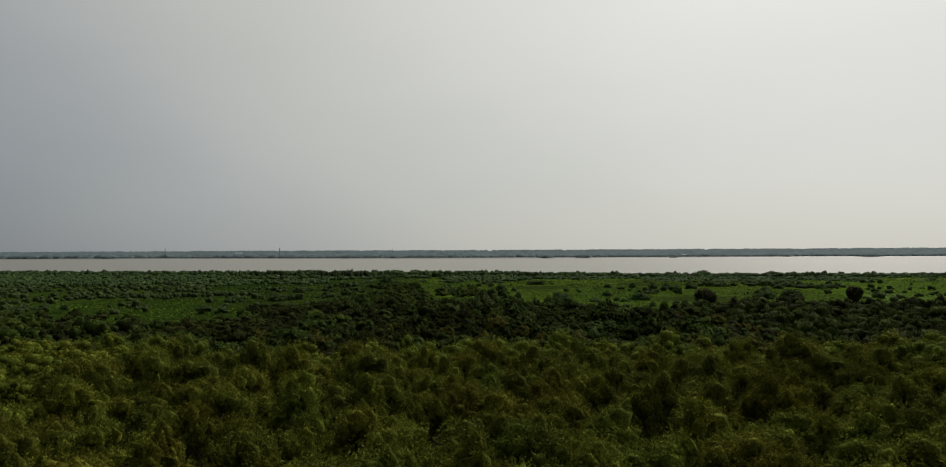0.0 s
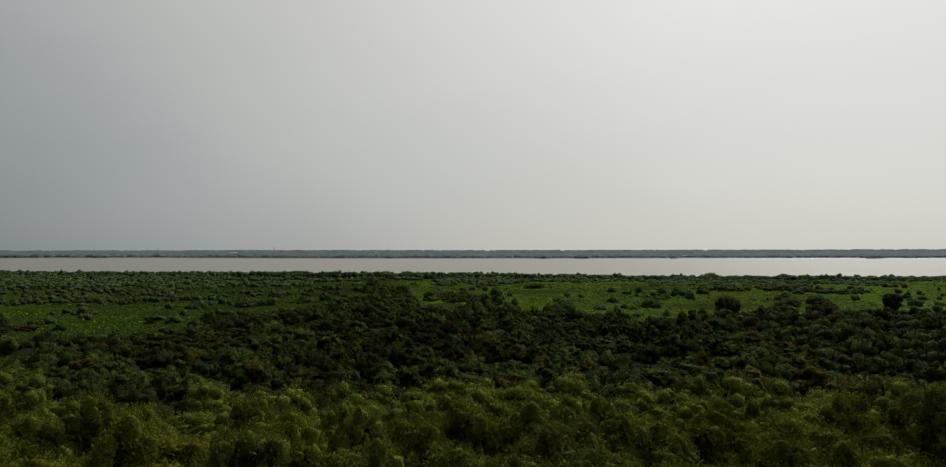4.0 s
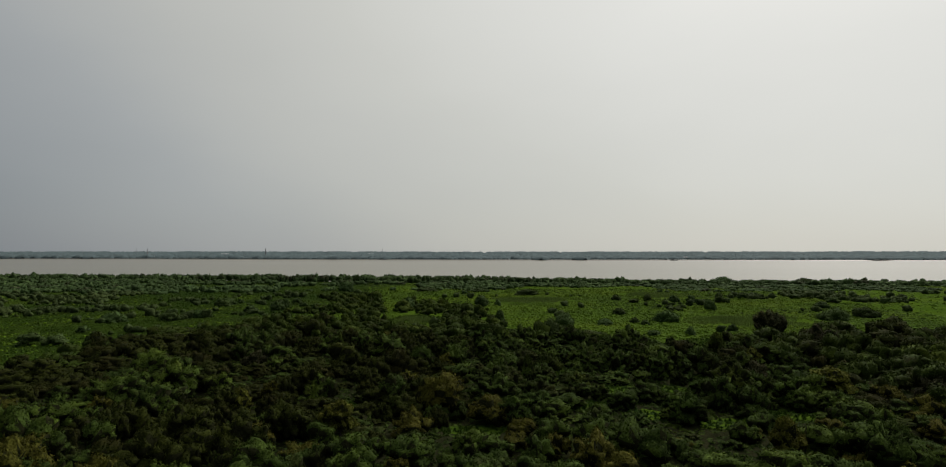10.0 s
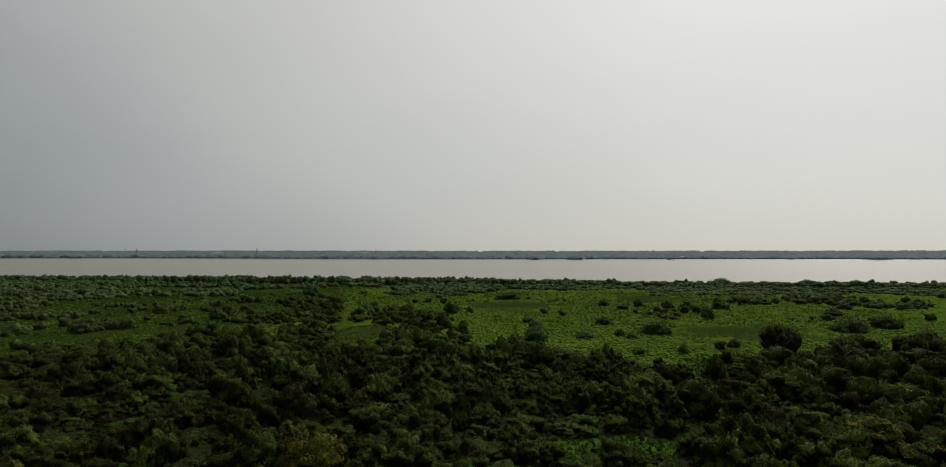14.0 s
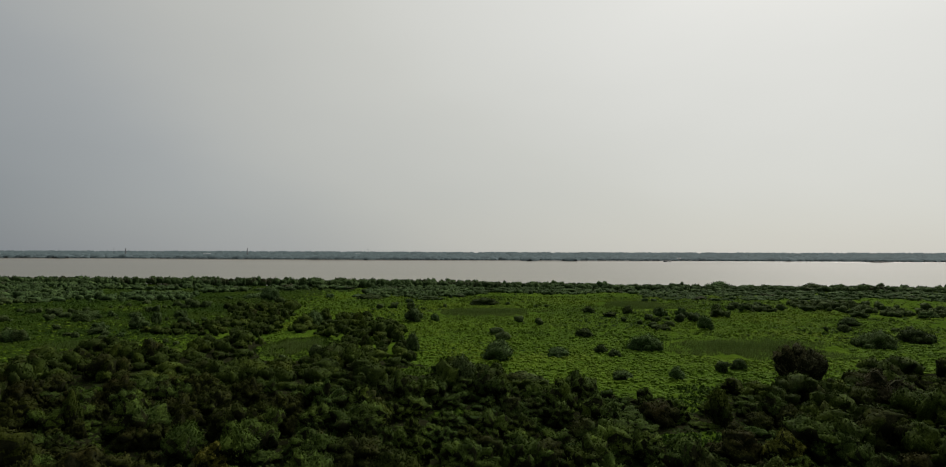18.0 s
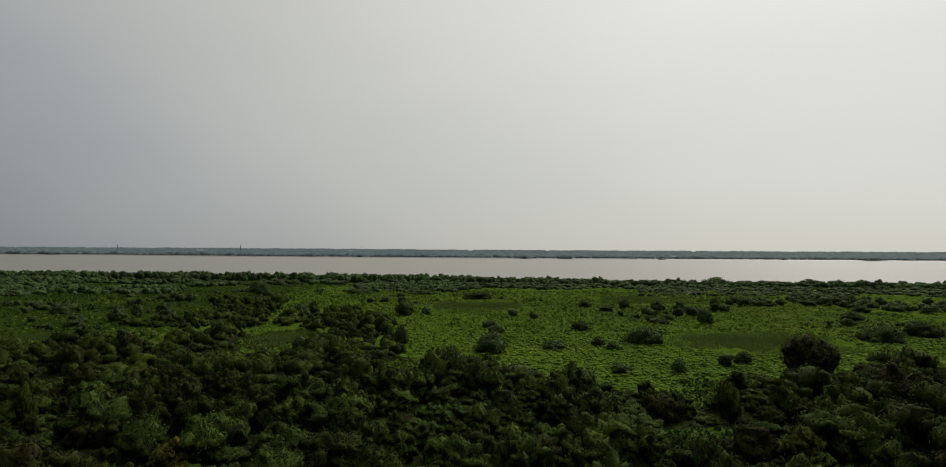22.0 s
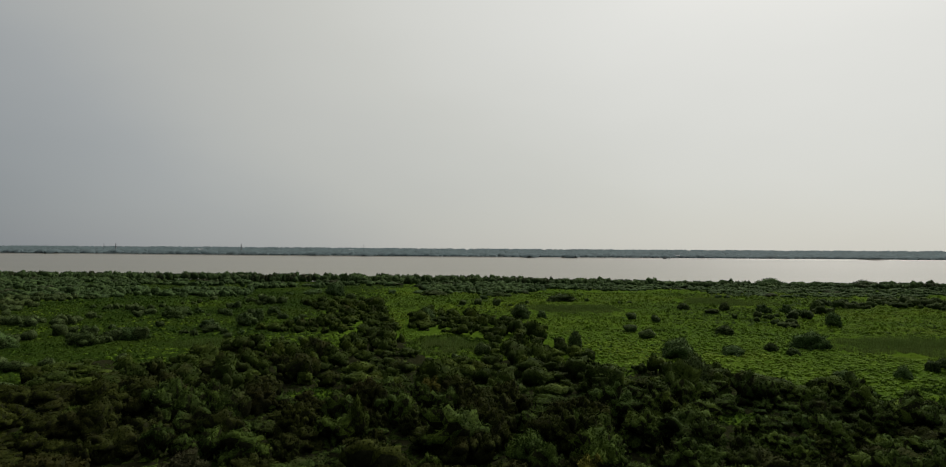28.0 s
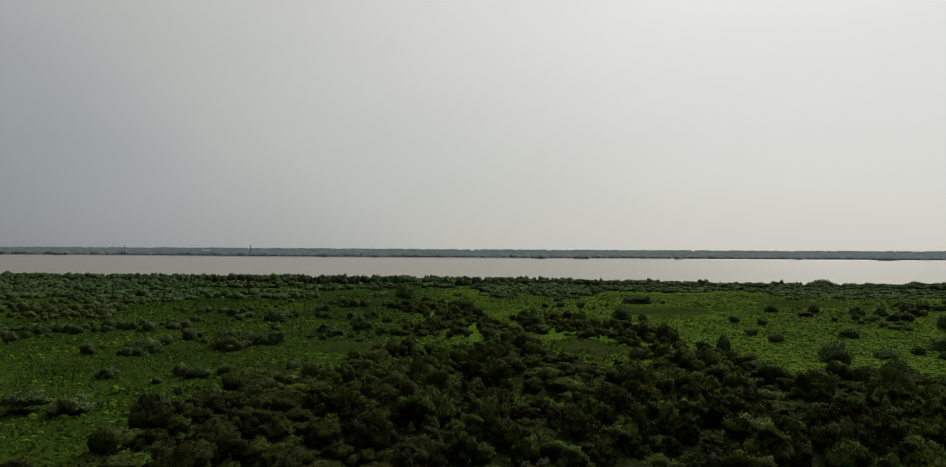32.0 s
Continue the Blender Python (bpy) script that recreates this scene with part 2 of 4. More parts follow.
M_ROOF = solid_material("sheet_roof", ((0.35, (0.260, 0.273, 0.280)), (0.65, (0.390, 0.390, 0.390))), 0.1, 0.6)
M_STEEL = solid_material("galvanised_steel", ((0.35, (0.16, 0.17, 0.18)), (0.65, (0.24, 0.25, 0.26))), 1.0, 0.5)
M_HULL = solid_material("painted_hull", ((0.35, (0.12, 0.14, 0.14)), (0.65, (0.18, 0.20, 0.19))), 0.4, 0.6)
M_GLASS = solid_material("dark_window", ((0.35, (0.03, 0.035, 0.04)), (0.65, (0.05, 0.055, 0.06))), 0.4, 0.2)


def water_material():
    m, n, l, out = nodes_of("silty_river_water")
    col, _ = noise_ramp(n, l, 0.0022, ((0.35, (0.108, 0.098, 0.068)), (0.65, (0.130, 0.119, 0.084))), 4.0, (0.25, 1, 1))
    bs = n.new("ShaderNodeBsdfPrincipled")
    bs.inputs["IOR"].default_value = 1.33
    bs.inputs["Specular IOR Level"].default_value = 0.44
    bs.inputs["Roughness"].default_value = 0.28
    l.new(col, bs.inputs["Base Color"])
    _, fac = noise_ramp(n, l, 0.35, ((0, (0, 0, 0)), (1, (1, 1, 1))), 5.0, (0.5, 1, 1))
    bp = n.new("ShaderNodeBump")
    bp.inputs["Strength"].default_value = 0.6
    bp.inputs["Distance"].default_value = 0.25
    l.new(fac, bp.inputs["Height"])
    l.new(bp.outputs[0], bs.inputs["Normal"])
    l.new(bs.outputs[0], out.inputs["Surface"])
    return m


M_WATER = water_material()


# ---------------------------------------------------------------- mesh tools
def mesh_of(name, verts, tris, mats, slots=None, soft=None):
    """A mesh from an array of points and one of triangles; soft: which of them are shaded smooth."""
    me = bpy.data.meshes.new(name)
    verts, tris = np.asarray(verts, np.float32), np.asarray(tris, np.int32)
    me.vertices.add(len(verts))
    me.vertices.foreach_set("co", verts.ravel())
    me.loops.add(tris.size)
    me.loops.foreach_set("vertex_index", tris.ravel())
    me.polygons.add(len(tris))
    me.polygons.foreach_set("loop_start", np.arange(0, tris.size, 3, dtype=np.int32))
    for mat in mats:
        me.materials.append(mat)
    if slots is not None:
        me.polygons.foreach_set("material_index", np.asarray(slots, np.int32))
    if soft is not None:
        me.polygons.foreach_set("use_smooth", np.asarray(soft, bool))
    me.update(calc_edges=True)
    return me


def part(name, bm, material, parent, label=""):
    me = bpy.data.meshes.new(name)
    bm.to_mesh(me)
    bm.free()
    me.materials.append(material)
    ob = new(name, me)
    ob.parent = parent
    if label:
        ob["label"] = label
    return ob


def part_mesh(name, me, parent, label=""):
    ob = new(name, me)
    ob.parent = parent
    if label:
        ob["label"] = label
    return ob


def ico(level):
    bm = bmesh.new()
    bmesh.ops.create_icosphere(bm, subdivisions=level, radius=1.0)
    v = np.array([p.co[:] for p in bm.verts])
    f = np.array([[q.index for q in p.verts] for p in bm.faces])
    bm.free()
    return v, f


ICO = {1: ico(1), 2: ico(2), 3: ico(3), 4: ico(4)}


def unit(a):
    return a / np.maximum(np.linalg.norm(a, axis=-1, keepdims=True), 1e-9)


def leaves(rng, at, out_ways, size, slim=0.45, droop=0.0, quad=True, loose=0.55, rise=0.35):
    """Small pointed leaves at the given places, lying roughly across out_ways."""
    n = len(at)
    nrm = unit(out_ways + rng.normal(0, loose, (n, 3)) + (0, 0, rise))
    side = unit(np.cross(nrm, rng.normal(0, 1, (n, 3))))
    along = unit(np.cross(side, nrm) + out_ways * 0.5 - np.array((0, 0, droop)))
    s = size * rng.uniform(0.6, 1.35, (n, 1))
    tip, tail = at + along * s * 0.55, at - along * s * 0.45
    a = at + side * s * slim * 0.5 + nrm * s * 0.06
    if not quad:
        b = at - side * s * slim * 0.6 - along * s * 0.35
        v = np.stack([tip, a - along * s * 0.35, b], 1).reshape(-1, 3)
        t = np.arange(n * 3).reshape(-1, 3)
        return v, t, np.zeros(len(t), int)
    b = at - side * s * slim * 0.5 + nrm * s * 0.06
    v = np.stack([tail, a, tip, b], 1).reshape(-1, 3)
    i = np.arange(n)[:, None] * 4
    return v, np.concatenate([i + (0, 1, 2), i + (0, 2, 3)]), np.zeros(2 * n, int)


def joined(pieces):
    vs, ts, ss, base = [], [], [], 0
    for v, t, s in pieces:
        vs.append(v)
        ts.append(t + base)
        ss.append(s)
        base += len(v)
    return np.concatenate(vs), np.concatenate(ts), np.concatenate(ss)


def lumpy(rng, level, cells, deep=0.26, ragged=0.05, low=-0.7):
    """A rounded body of many swelling heads with creases between them, about one unit of radius: points and triangles."""
    iv, it = ICO[level]
    heads = unit(rng.normal(0, 1, (cells, 3)) + (0, 0, 0.15))
    swell = rng.uniform(0.80, 1.10, cells)
    dots = iv @ heads.T
    near = np.arccos(np.clip(dots.max(1), -1, 1)) / (1.9 / math.sqrt(cells))
    r = swell[dots.argmax(1)] * (1 - deep * np.clip(near, 0, 1.3) ** 2) + rng.normal(0, ragged, len(iv))
    return iv * r[:, None], it[iv[it][:, :, 2].mean(1) > low]


def leafed(rng, bodies, n_leaf, size, slim=0.5, droop=0.5, loose=0.3, rise=0.1, quad=False, proud=0.06, crest=0.5, skin=0.22):
    """Bodies with leaves over their skin, thickest where it faces the sky (crest: how much so); tops take the leaf
    colour, steep faces the inner one, by default shade-dark.
    """
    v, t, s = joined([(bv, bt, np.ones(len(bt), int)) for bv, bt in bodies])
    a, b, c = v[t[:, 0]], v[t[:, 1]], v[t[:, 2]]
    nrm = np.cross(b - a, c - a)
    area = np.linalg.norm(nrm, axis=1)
    # Steep faces go to slot 1, so shaded sides come from colour too.
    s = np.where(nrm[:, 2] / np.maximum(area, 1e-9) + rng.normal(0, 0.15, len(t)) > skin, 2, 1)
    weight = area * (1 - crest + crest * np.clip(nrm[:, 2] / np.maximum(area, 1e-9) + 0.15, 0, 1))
    pick = rng.choice(len(t), n_leaf, p=weight / weight.sum())
    f, g = rng.uniform(0, 1, (2, n_leaf, 1))
    turn = f + g > 1
    f, g = np.where(turn, 1 - f, f), np.where(turn, 1 - g, g)
    n = unit(nrm[pick])
    at = a[pick] + (b - a)[pick] * f + (c - a)[pick] * g + n * rng.uniform(0.05, 1.0, (n_leaf, 1)) * proud
    return joined([(v, t, s), leaves(rng, at, n, size, slim, droop, quad, loose, rise)])


def limb(p, q, r0, r1, sides=6, bend=0.08, seed=0):
    """A tapered, slightly crooked branch from p to q."""
    rng = np.random.default_rng(seed)
    p, q = np.array(p, float), np.array(q, float)
    rings, steps = [], 4
    ax = unit(q - p)
    u = unit(np.cross(ax, (0.3, 0.9, 0.2)))
    w = np.cross(ax, u)
    for k in range(steps + 1):
        f = k / steps
        c = p + (q - p) * f + (u * rng.normal(0, bend) + w * rng.normal(0, bend)) * np.linalg.norm(q - p) * math.sin(math.pi * f)
        r = r0 + (r1 - r0) * f
        ang = np.arange(sides) * 2 * math.pi / sides
        rings.append(c + r * (np.cos(ang)[:, None] * u + np.sin(ang)[:, None] * w))
    v = np.concatenate(rings)
    t = []
    for k in range(steps):
        for s in range(sides):
            a, b = k * sides + s, k * sides + (s + 1) % sides
            t += [(a, b, b + sides), (a, b + sides, a + sides)]
    t += [(steps * sides, steps * sides + s, steps * sides + s + 1) for s in range(1, sides - 1)]
    return v, np.array(t)


# ---------------------------------------------------------------- plan of the land
def bank_line(x):
    return 640 - 0.13 * x + 4 * math.sin(x * 0.021) + 2.5 * math.sin(x * 0.063 + 1)


FAR_X, FAR_Y = (-5000, -1700, -1200, -620, 0, 600, 940, 1340, 5000), (2900, 2490, 2420, 2200, 2075, 2000, 1940, 1880, 1500)


def far_line(x):
    return float(np.interp(x, FAR_X, FAR_Y)) + 6 * math.sin(x * 0.013)


def height(x, y):
    """The marsh floor: flat, with low swells."""
    return 0.28 * noise.noise((x * 0.021, y * 0.021, 0.3)) + 0.12 * noise.noise((x * 0.11, y * 0.11, 4.3))


def inside(x, y, poly):
    hit, j = False, len(poly) - 1
    for i in range(len(poly)):
        (x0, y0), (x1, y1) = poly[i], poly[j]
        if (y0 > y) != (y1 > y) and x < (x1 - x0) * (y - y0) / (y1 - y0) + x0:
            hit = not hit
        j = i
    return hit


SCRUB_POLY = [(-330, 112), (330, 112), (330, 268), (128, 288), (118, 284), (102, 272), (84, 270), (66, 264), (57, 272), (48, 283), (38, 292), (30, 294),
              (20, 303), (-2, 304), (-14, 304), (-18, 324), (-22, 338), (-33, 340), (-38, 312), (-46, 315), (-54, 318), (-61, 328), (-68, 322), (-70, 303), (-77, 294),
              (-84, 306), (-91, 300), (-84, 277), (-91, 264), (-88, 250), (-88, 232), (-100, 206), (-128, 222), (-165, 240), (-330, 262)]
# belts of bushes that run out into the meadow
BELT_WEST = [(-66, 470), (-53, 468), (-41, 441), (-35, 414), (-29, 380), (-23, 343), (-30, 338), (-47, 349), (-60, 353), (-70, 359), (-58, 372), (-52, 395), (-66, 420), (-76, 450)]
BELT_EAST = [(-23, 355), (-24, 392), (-15, 405), (0, 402), (9, 395), (15, 361), (18, 334), (23, 302), (-1, 302), (1, 320), (0, 334), (-10, 350)]
REEDS = [(44, 428, 26, 20), (112, 325, 26, 19), (-10, 326, 9, 15), (122, 462, 22, 26), (-70, 330, 12, 10)]   # x, y, half width, half depth
THICKETS = [(-196, 500, 16, 50), (-147, 512, 26, 24), (-128, 560, 5, 12), (-66, 612, 26, 30), (10, 575, 42, 62), (90, 600, 44, 60), (157, 585, 34, 55), (225, 555, 52, 60),
            (295, 545, 36, 55), (205, 450, 16, 20), (220, 425, 24, 22), (167, 440, 12, 12), (-279, 560, 40, 90), (-240, 575, 26, 80), (-191, 493, 18, 18), (-194, 416, 18, 22),
            (-135, 504, 18, 24), (-125, 575, 18, 26), (-92, 598, 14, 36), (-90, 447, 14, 5), (18, 530, 16, 40), (-15, 522, 13, 12), (184, 543, 50, 55), (-99, 338, 8, 9)]
TALL_STANDS = [(15, 244, 22, 15), (-45, 262, 24, 14), (100, 250, 22, 14)]
CLEARINGS = [(43, 206, 9, 6), (32, 194, 4, 4), (28, 225, 4, 4), (39, 188, 4, 3), (57, 218, 4, 3), (50, 183, 5, 3), (34, 254, 4, 4), (24, 292, 5, 5), (75, 262, 5, 6), (68, 241, 7, 3),
             (101, 250, 4, 3), (80, 273, 5, 4), (-8, 193, 5, 4), (-40, 232, 7, 5), (-108, 186, 9, 9), (62, 188, 5, 4), (12, 180, 5, 3), (-32, 270, 5, 6), (-10, 328, 11, 18)]

# bushes that stand out of the scrub: x, y, half width, height
OLIVE_BUSHES = [(-7, 178, 3.6, 5.2), (51, 167, 3.2, 5.4), (0, 206, 3.3, 4.8), (76, 201, 5.6, 5.6), (75, 231, 3.6, 4.4), (6, 229, 2.8, 4.2), (-23, 198, 2.3, 4.0),
                (-25, 189, 2.6, 4.4), (-12, 270, 3.2, 4.0)]
BROWN_BUSHES = [(67, 211, 4.0, 5.0), (91, 197, 4.0, 5.0), (-37, 230, 3.8, 4.4), (80, 173, 3.4, 4.6), (107, 261, 5.8, 6.6)]
TALL_BUSHES = [(74, 249, 2.3, 6.0), (-21, 246, 1.5, 6.0), (23, 216, 1.3, 5.4)]
ROUND_BUSHES = [(23, 246, 2.8, 4.4), (0, 235, 2.9, 4.6), (8, 232, 3.2, 4.4), (28, 225, 3.3, 4.4)]
KEEP_FREE = [(x, y, half * 0.8, half * 0.8) for x, y, half, high in OLIVE_BUSHES + BROWN_BUSHES + TALL_BUSHES + ROUND_BUSHES]
BY_CLEARINGS = [(x, y - 7, w + 1, d + 9) for x, y, w, d in CLEARINGS]


def in_ovals(x, y, ovals):
    return any(((x - a) / w) ** 2 + ((y - b) / d) ** 2 < 1 for a, b, w, d in ovals)


def forest_edge(x):
    return 117 + 5 * math.sin(x * 0.07 + 0.6) + 3 * math.sin(x * 0.19)


def cover(x, y):
    """How thickly bushes stand at a place, 0 to 1."""
    if in_ovals(x, y, REEDS) or in_ovals(x, y, CLEARINGS):
        return 0.0
    if y > forest_edge(x) - 3 and inside(x, y, SCRUB_POLY):
        open_ground = min(1.0, max(0.0, (x - 10) / 40)) * min(1.0, max(0.0, (y - 185) / 40))
        return max(0.35, min(0.98, 0.98 - 0.10 * open_ground + 0.7 * noise.noise((x * 0.055, y * 0.055, 1.7)) * open_ground))
    if inside(x, y, BELT_WEST) or inside(x, y, BELT_EAST):
        return 0.92
    edge, patchy = bank_line(x), noise.noise((x * 0.03, y * 0.04, 7.7))
    wide = 36 - 16 * min(1.0, max(0.0, (-20 - x) / 60))
    if 3 < edge - y < wide + 0.7 * wide * noise.noise((x * 0.02, 3.1, 0)):
        return 1.0
    if in_ovals(x, y, THICKETS):
        return max(0.15, min(0.95, 0.78 + patchy * 1.1))
    if x < -140 and y > 345:
        return max(0.0, min(0.9, 0.20 + patchy * 1.4 + (-x - 180) * 0.003))
    if x < -118 and y > 225:
        return max(0.0, min(0.8, 0.16 + patchy + (-x - 150) * 0.004))
    if abs(x) > 190 and 262 <= y <= 345:
        return max(0.0, 0.4 + patchy)
    if y > 262:
        return max(0.0, patchy * 0.4 - 0.05)
    return 0.03


# ---------------------------------------------------------------- ground and water
def in_scrub(x, y):
    return y < forest_edge(x) or inside(x, y, SCRUB_POLY) or inside(x, y, BELT_WEST) or inside(x, y, BELT_EAST)


def carpet(x, y, scrub):
    """The top of the creepers that mantle the ground: small swelling heaps with creases between them."""
    slow = noise.noise((x * 0.13, y * 0.13, 3.3))
    heaps, small = abs(noise.noise((x * 0.36, y * 0.36, 1.1))), abs(noise.noise((x * 0.90, y * 0.90, 6.2)))
    if scrub:
        return height(x, y) + 0.15 + 0.3 * slow + 0.8 * heaps + 0.4 * small
    return height(x, y) + 0.04 + 0.25 * slow + 0.9 * heaps + 0.4 * small


def dim_share(x, y):
    """How far the meadow takes its dimmed copy, which darkens the west side by colour."""
    return 0.02 + 0.95 * min(1.0, max(0.0, (-x - 20) / 60)) + 0.6 * noise.noise((x * 0.022, y * 0.022, 8.8))


def build_ground():
    xs = np.concatenate([np.linspace(-5000, -700, 24)[:-1], np.linspace(-700, -240, 24)[:-1], np.linspace(-240, 240, 97)[:-1],
                         np.linspace(240, 700, 24)[:-1], np.linspace(700, 5000, 24)])
    near = np.concatenate([np.linspace(-1800, -60, 12)[:-1], np.linspace(-60, 560, 150)])
    verts, rows, kinds = [], [], []
    for y in near:
        rows.append([(x, y + (bank_line(x) - 8 - 560) * max(0.0, (y - 300) / 260) ** 2, None) for x in xs])
        kinds.append(0)
    for off, z in ((-4, 0.1), (0, -0.6), (4, -1.7), (14, -4.0)):
        rows.append([(x, bank_line(x) + off, z) for x in xs])
        kinds.append(1)
    for off, z in ((-40, -4.0), (-10, -1.7), (0, -0.4), (14, 0.8)):
        rows.append([(x, far_line(x) + off, z) for x in xs])
        kinds.append(1)
    for f in (0.02, 0.06, 0.12, 0.2, 0.32, 0.46, 0.62, 0.8, 1.0):
        rows.append([(x, far_line(x) + 14 + f * (4900 - far_line(x)), 0.8 + 9 * f) for x in xs])
        kinds.append(2)
    for row in rows:
        verts += [(x, y, height(x, y) if z is None else z) for x, y, z in row]
    nx, tris, slots = len(xs), [], []
    for r in range(len(rows) - 1):
        for c in range(nx - 1):
            a = r * nx + c
            tris += [(a, a + 1, a + nx + 1), (a, a + nx + 1, a + nx)]
            if kinds[r + 1] == 0:
                x, y = verts[a][0], verts[a][1]
                k = 1 if (y < forest_edge(x) or in_scrub(x, y)) else 4 if dim_share(x, y) > 0.5 else 0
            else:
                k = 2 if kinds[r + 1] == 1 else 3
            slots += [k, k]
    me = mesh_of("ground", verts, tris, (M_MEADOW, M_SHADESOIL, M_MUD, M_HAZEPLAIN, M_DIMMEADOW), slots)
    return tagged(new("ground", me), "flat marsh and river plain with green cover", "ground", kind="structure")


build_ground()
bm = bmesh.new()
bmesh.ops.create_grid(bm, x_segments=2, y_segments=2, size=1)
bmesh.ops.transform(bm, matrix=pose(0, 1900, -1.5) @ Matrix.Diagonal((5000, 1500, 1, 1)), verts=bm.verts)
me = bpy.data.meshes.new("water")
bm.to_mesh(me)
bm.free()
me.materials.append(M_WATER)
tagged(new("water", me), "broad silty grey-brown river under overcast sky", "river", kind="structure")


def build_carpet():
    xs = np.concatenate([np.arange(-330, -130, 2.2), np.arange(-130, 140, 0.8), np.arange(140, 330, 2.2)])
    ys = np.concatenate([np.arange(114, 225, 1.2), np.arange(225, 330, 0.7), np.arange(330, 420, 1.2), np.arange(420, 560, 2.0)])
    rng = np.random.default_rng(77)
    nx, verts, zone = len(xs), [], []
    for y in ys:
        for x in xs:
            if abs(x) > 0.8 * y + 22 or y > bank_line(x) - 10:
                verts.append((x, y, -1.0))
                zone.append(-1)
                continue
            px, py = x + rng.uniform(-0.3, 0.3), y + rng.uniform(-0.3, 0.3)
            scrub = in_scrub(px, py) and not in_ovals(px, py, CLEARINGS)
            verts.append((px, py, carpet(px, py, scrub)))
            zone.append(2 if scrub and (py < forest_edge(px) or inside(px, py, SCRUB_POLY)) else 1 if dim_share(px, py) + rng.normal(0, 0.12) > 0.5 else 0)
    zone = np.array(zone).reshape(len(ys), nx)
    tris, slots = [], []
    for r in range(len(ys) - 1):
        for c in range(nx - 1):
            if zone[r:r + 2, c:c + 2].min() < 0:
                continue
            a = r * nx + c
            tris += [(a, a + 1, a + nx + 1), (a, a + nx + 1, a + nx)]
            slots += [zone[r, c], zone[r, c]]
    # Colours darker than the plants on top: painted shade in troughs and gaps.
    me = mesh_of("creeper_carpet", verts, tris, (M_MEADOW, M_DIMMEADOW, M_SHADE), slots, np.ones(len(tris), bool))
    tagged(new("creeper_carpet", me), "heaped green creepers mantling the marsh floor, coloured shade-dark under scrub", "creepers", kind="stuff")


build_carpet()


# ---------------------------------------------------------------- plant forms, each about one metre high and two wide
def bush_form(seed, level=3, cells=14, n_leaf=300, size=0.10, quad=False, sides=3, ragged=0.05, crest=0.93, deep=0.40):
    """A scrub bush smothered in creepers: an uneven mound of rounded heads with deep creases, down to the ground."""
    rng = np.random.default_rng(seed)
    wide, high = rng.uniform(0.72, 0.92), rng.uniform(0.46, 0.60)
    v, t = lumpy(rng, level, cells, deep, ragged)
    flare = 1.0 + rng.uniform(-0.45, 0.05) * np.clip(-v[:, 2:3], 0, 1)
    bodies = [(v * (wide * rng.uniform(0.85, 1.15), wide * rng.uniform(0.85, 1.15), high) * np.concatenate([flare, flare, np.ones_like(flare)], 1)
               + (*rng.uniform(-0.12, 0.12, 2), 0.40), t)]
    for k in range(sides):
        a = k * 6.28 / max(1, sides) + rng.uniform(-0.7, 0.7)
        d, r = rng.uniform(0.38, 0.72), rng.uniform(0.26, 0.46)
        v, t = lumpy(rng, max(1, level - 1), max(5, cells // 2), 0.30, ragged)
        bodies.append((v * (r, r, r * rng.uniform(0.62, 0.95)) + (d * math.cos(a), d * math.sin(a), rng.uniform(0.12, 0.62)), t))
    return leafed(rng, bodies, n_leaf, size, 0.6, 0.4, 0.34, 0.1, quad, 0.08, crest, 0.34)


def round_form(seed, n_leaf=1000, level=3):
    rng = np.random.default_rng(seed)
    v, t = lumpy(rng, level, 18, 0.22, 0.06, -0.95)
    bodies = [(v * (0.86, 0.86, 0.56) + (0, 0, 0.44), t)]
    for k in range(4):
        a, r = k * 1.57 + rng.uniform(-0.6, 0.6), rng.uniform(0.28, 0.42)
        v, t = lumpy(rng, level - 1, 7, 0.22)
        bodies.append((v * (r, r, r * 0.7) + (0.6 * math.cos(a), 0.6 * math.sin(a), rng.uniform(0.15, 0.62)), t))
    bodies = [(v * np.concatenate([np.repeat(1.12 - 0.42 * np.clip(v[:, 2:3], 0, 1) ** 2, 2, 1), np.ones((len(v), 1))], 1), t) for v, t in bodies]
    return leafed(rng, bodies, n_leaf, 0.13, 0.45, 0.0, 0.5, 0.1, False, 0.14, 0.6)


def dome_form(seed, n_leaf=1500, level=3):
    """A wide, low, sprawling shrub with twigs that stick out."""
    rng = np.random.default_rng(seed)
    v, t = lumpy(rng, level, 26, 0.24, 0.07, -0.5)
    bodies = [(v * (0.92, 0.92, 0.72) + (0, 0, 0.18), t)]
    for k in range(5):
        a, r = k * 1.26 + rng.uniform(-0.5, 0.5), rng.uniform(0.22, 0.36)
        v, t = lumpy(rng, 2, 6, 0.22)
        bodies.append((v * (r, r, r * 0.9) + (0.78 * math.cos(a), 0.78 * math.sin(a), rng.uniform(0.05, 0.3)), t))
    return leafed(rng, bodies, n_leaf, 0.12, 0.34, -0.4, 0.6, 0.3, False, 0.14, 0.5)


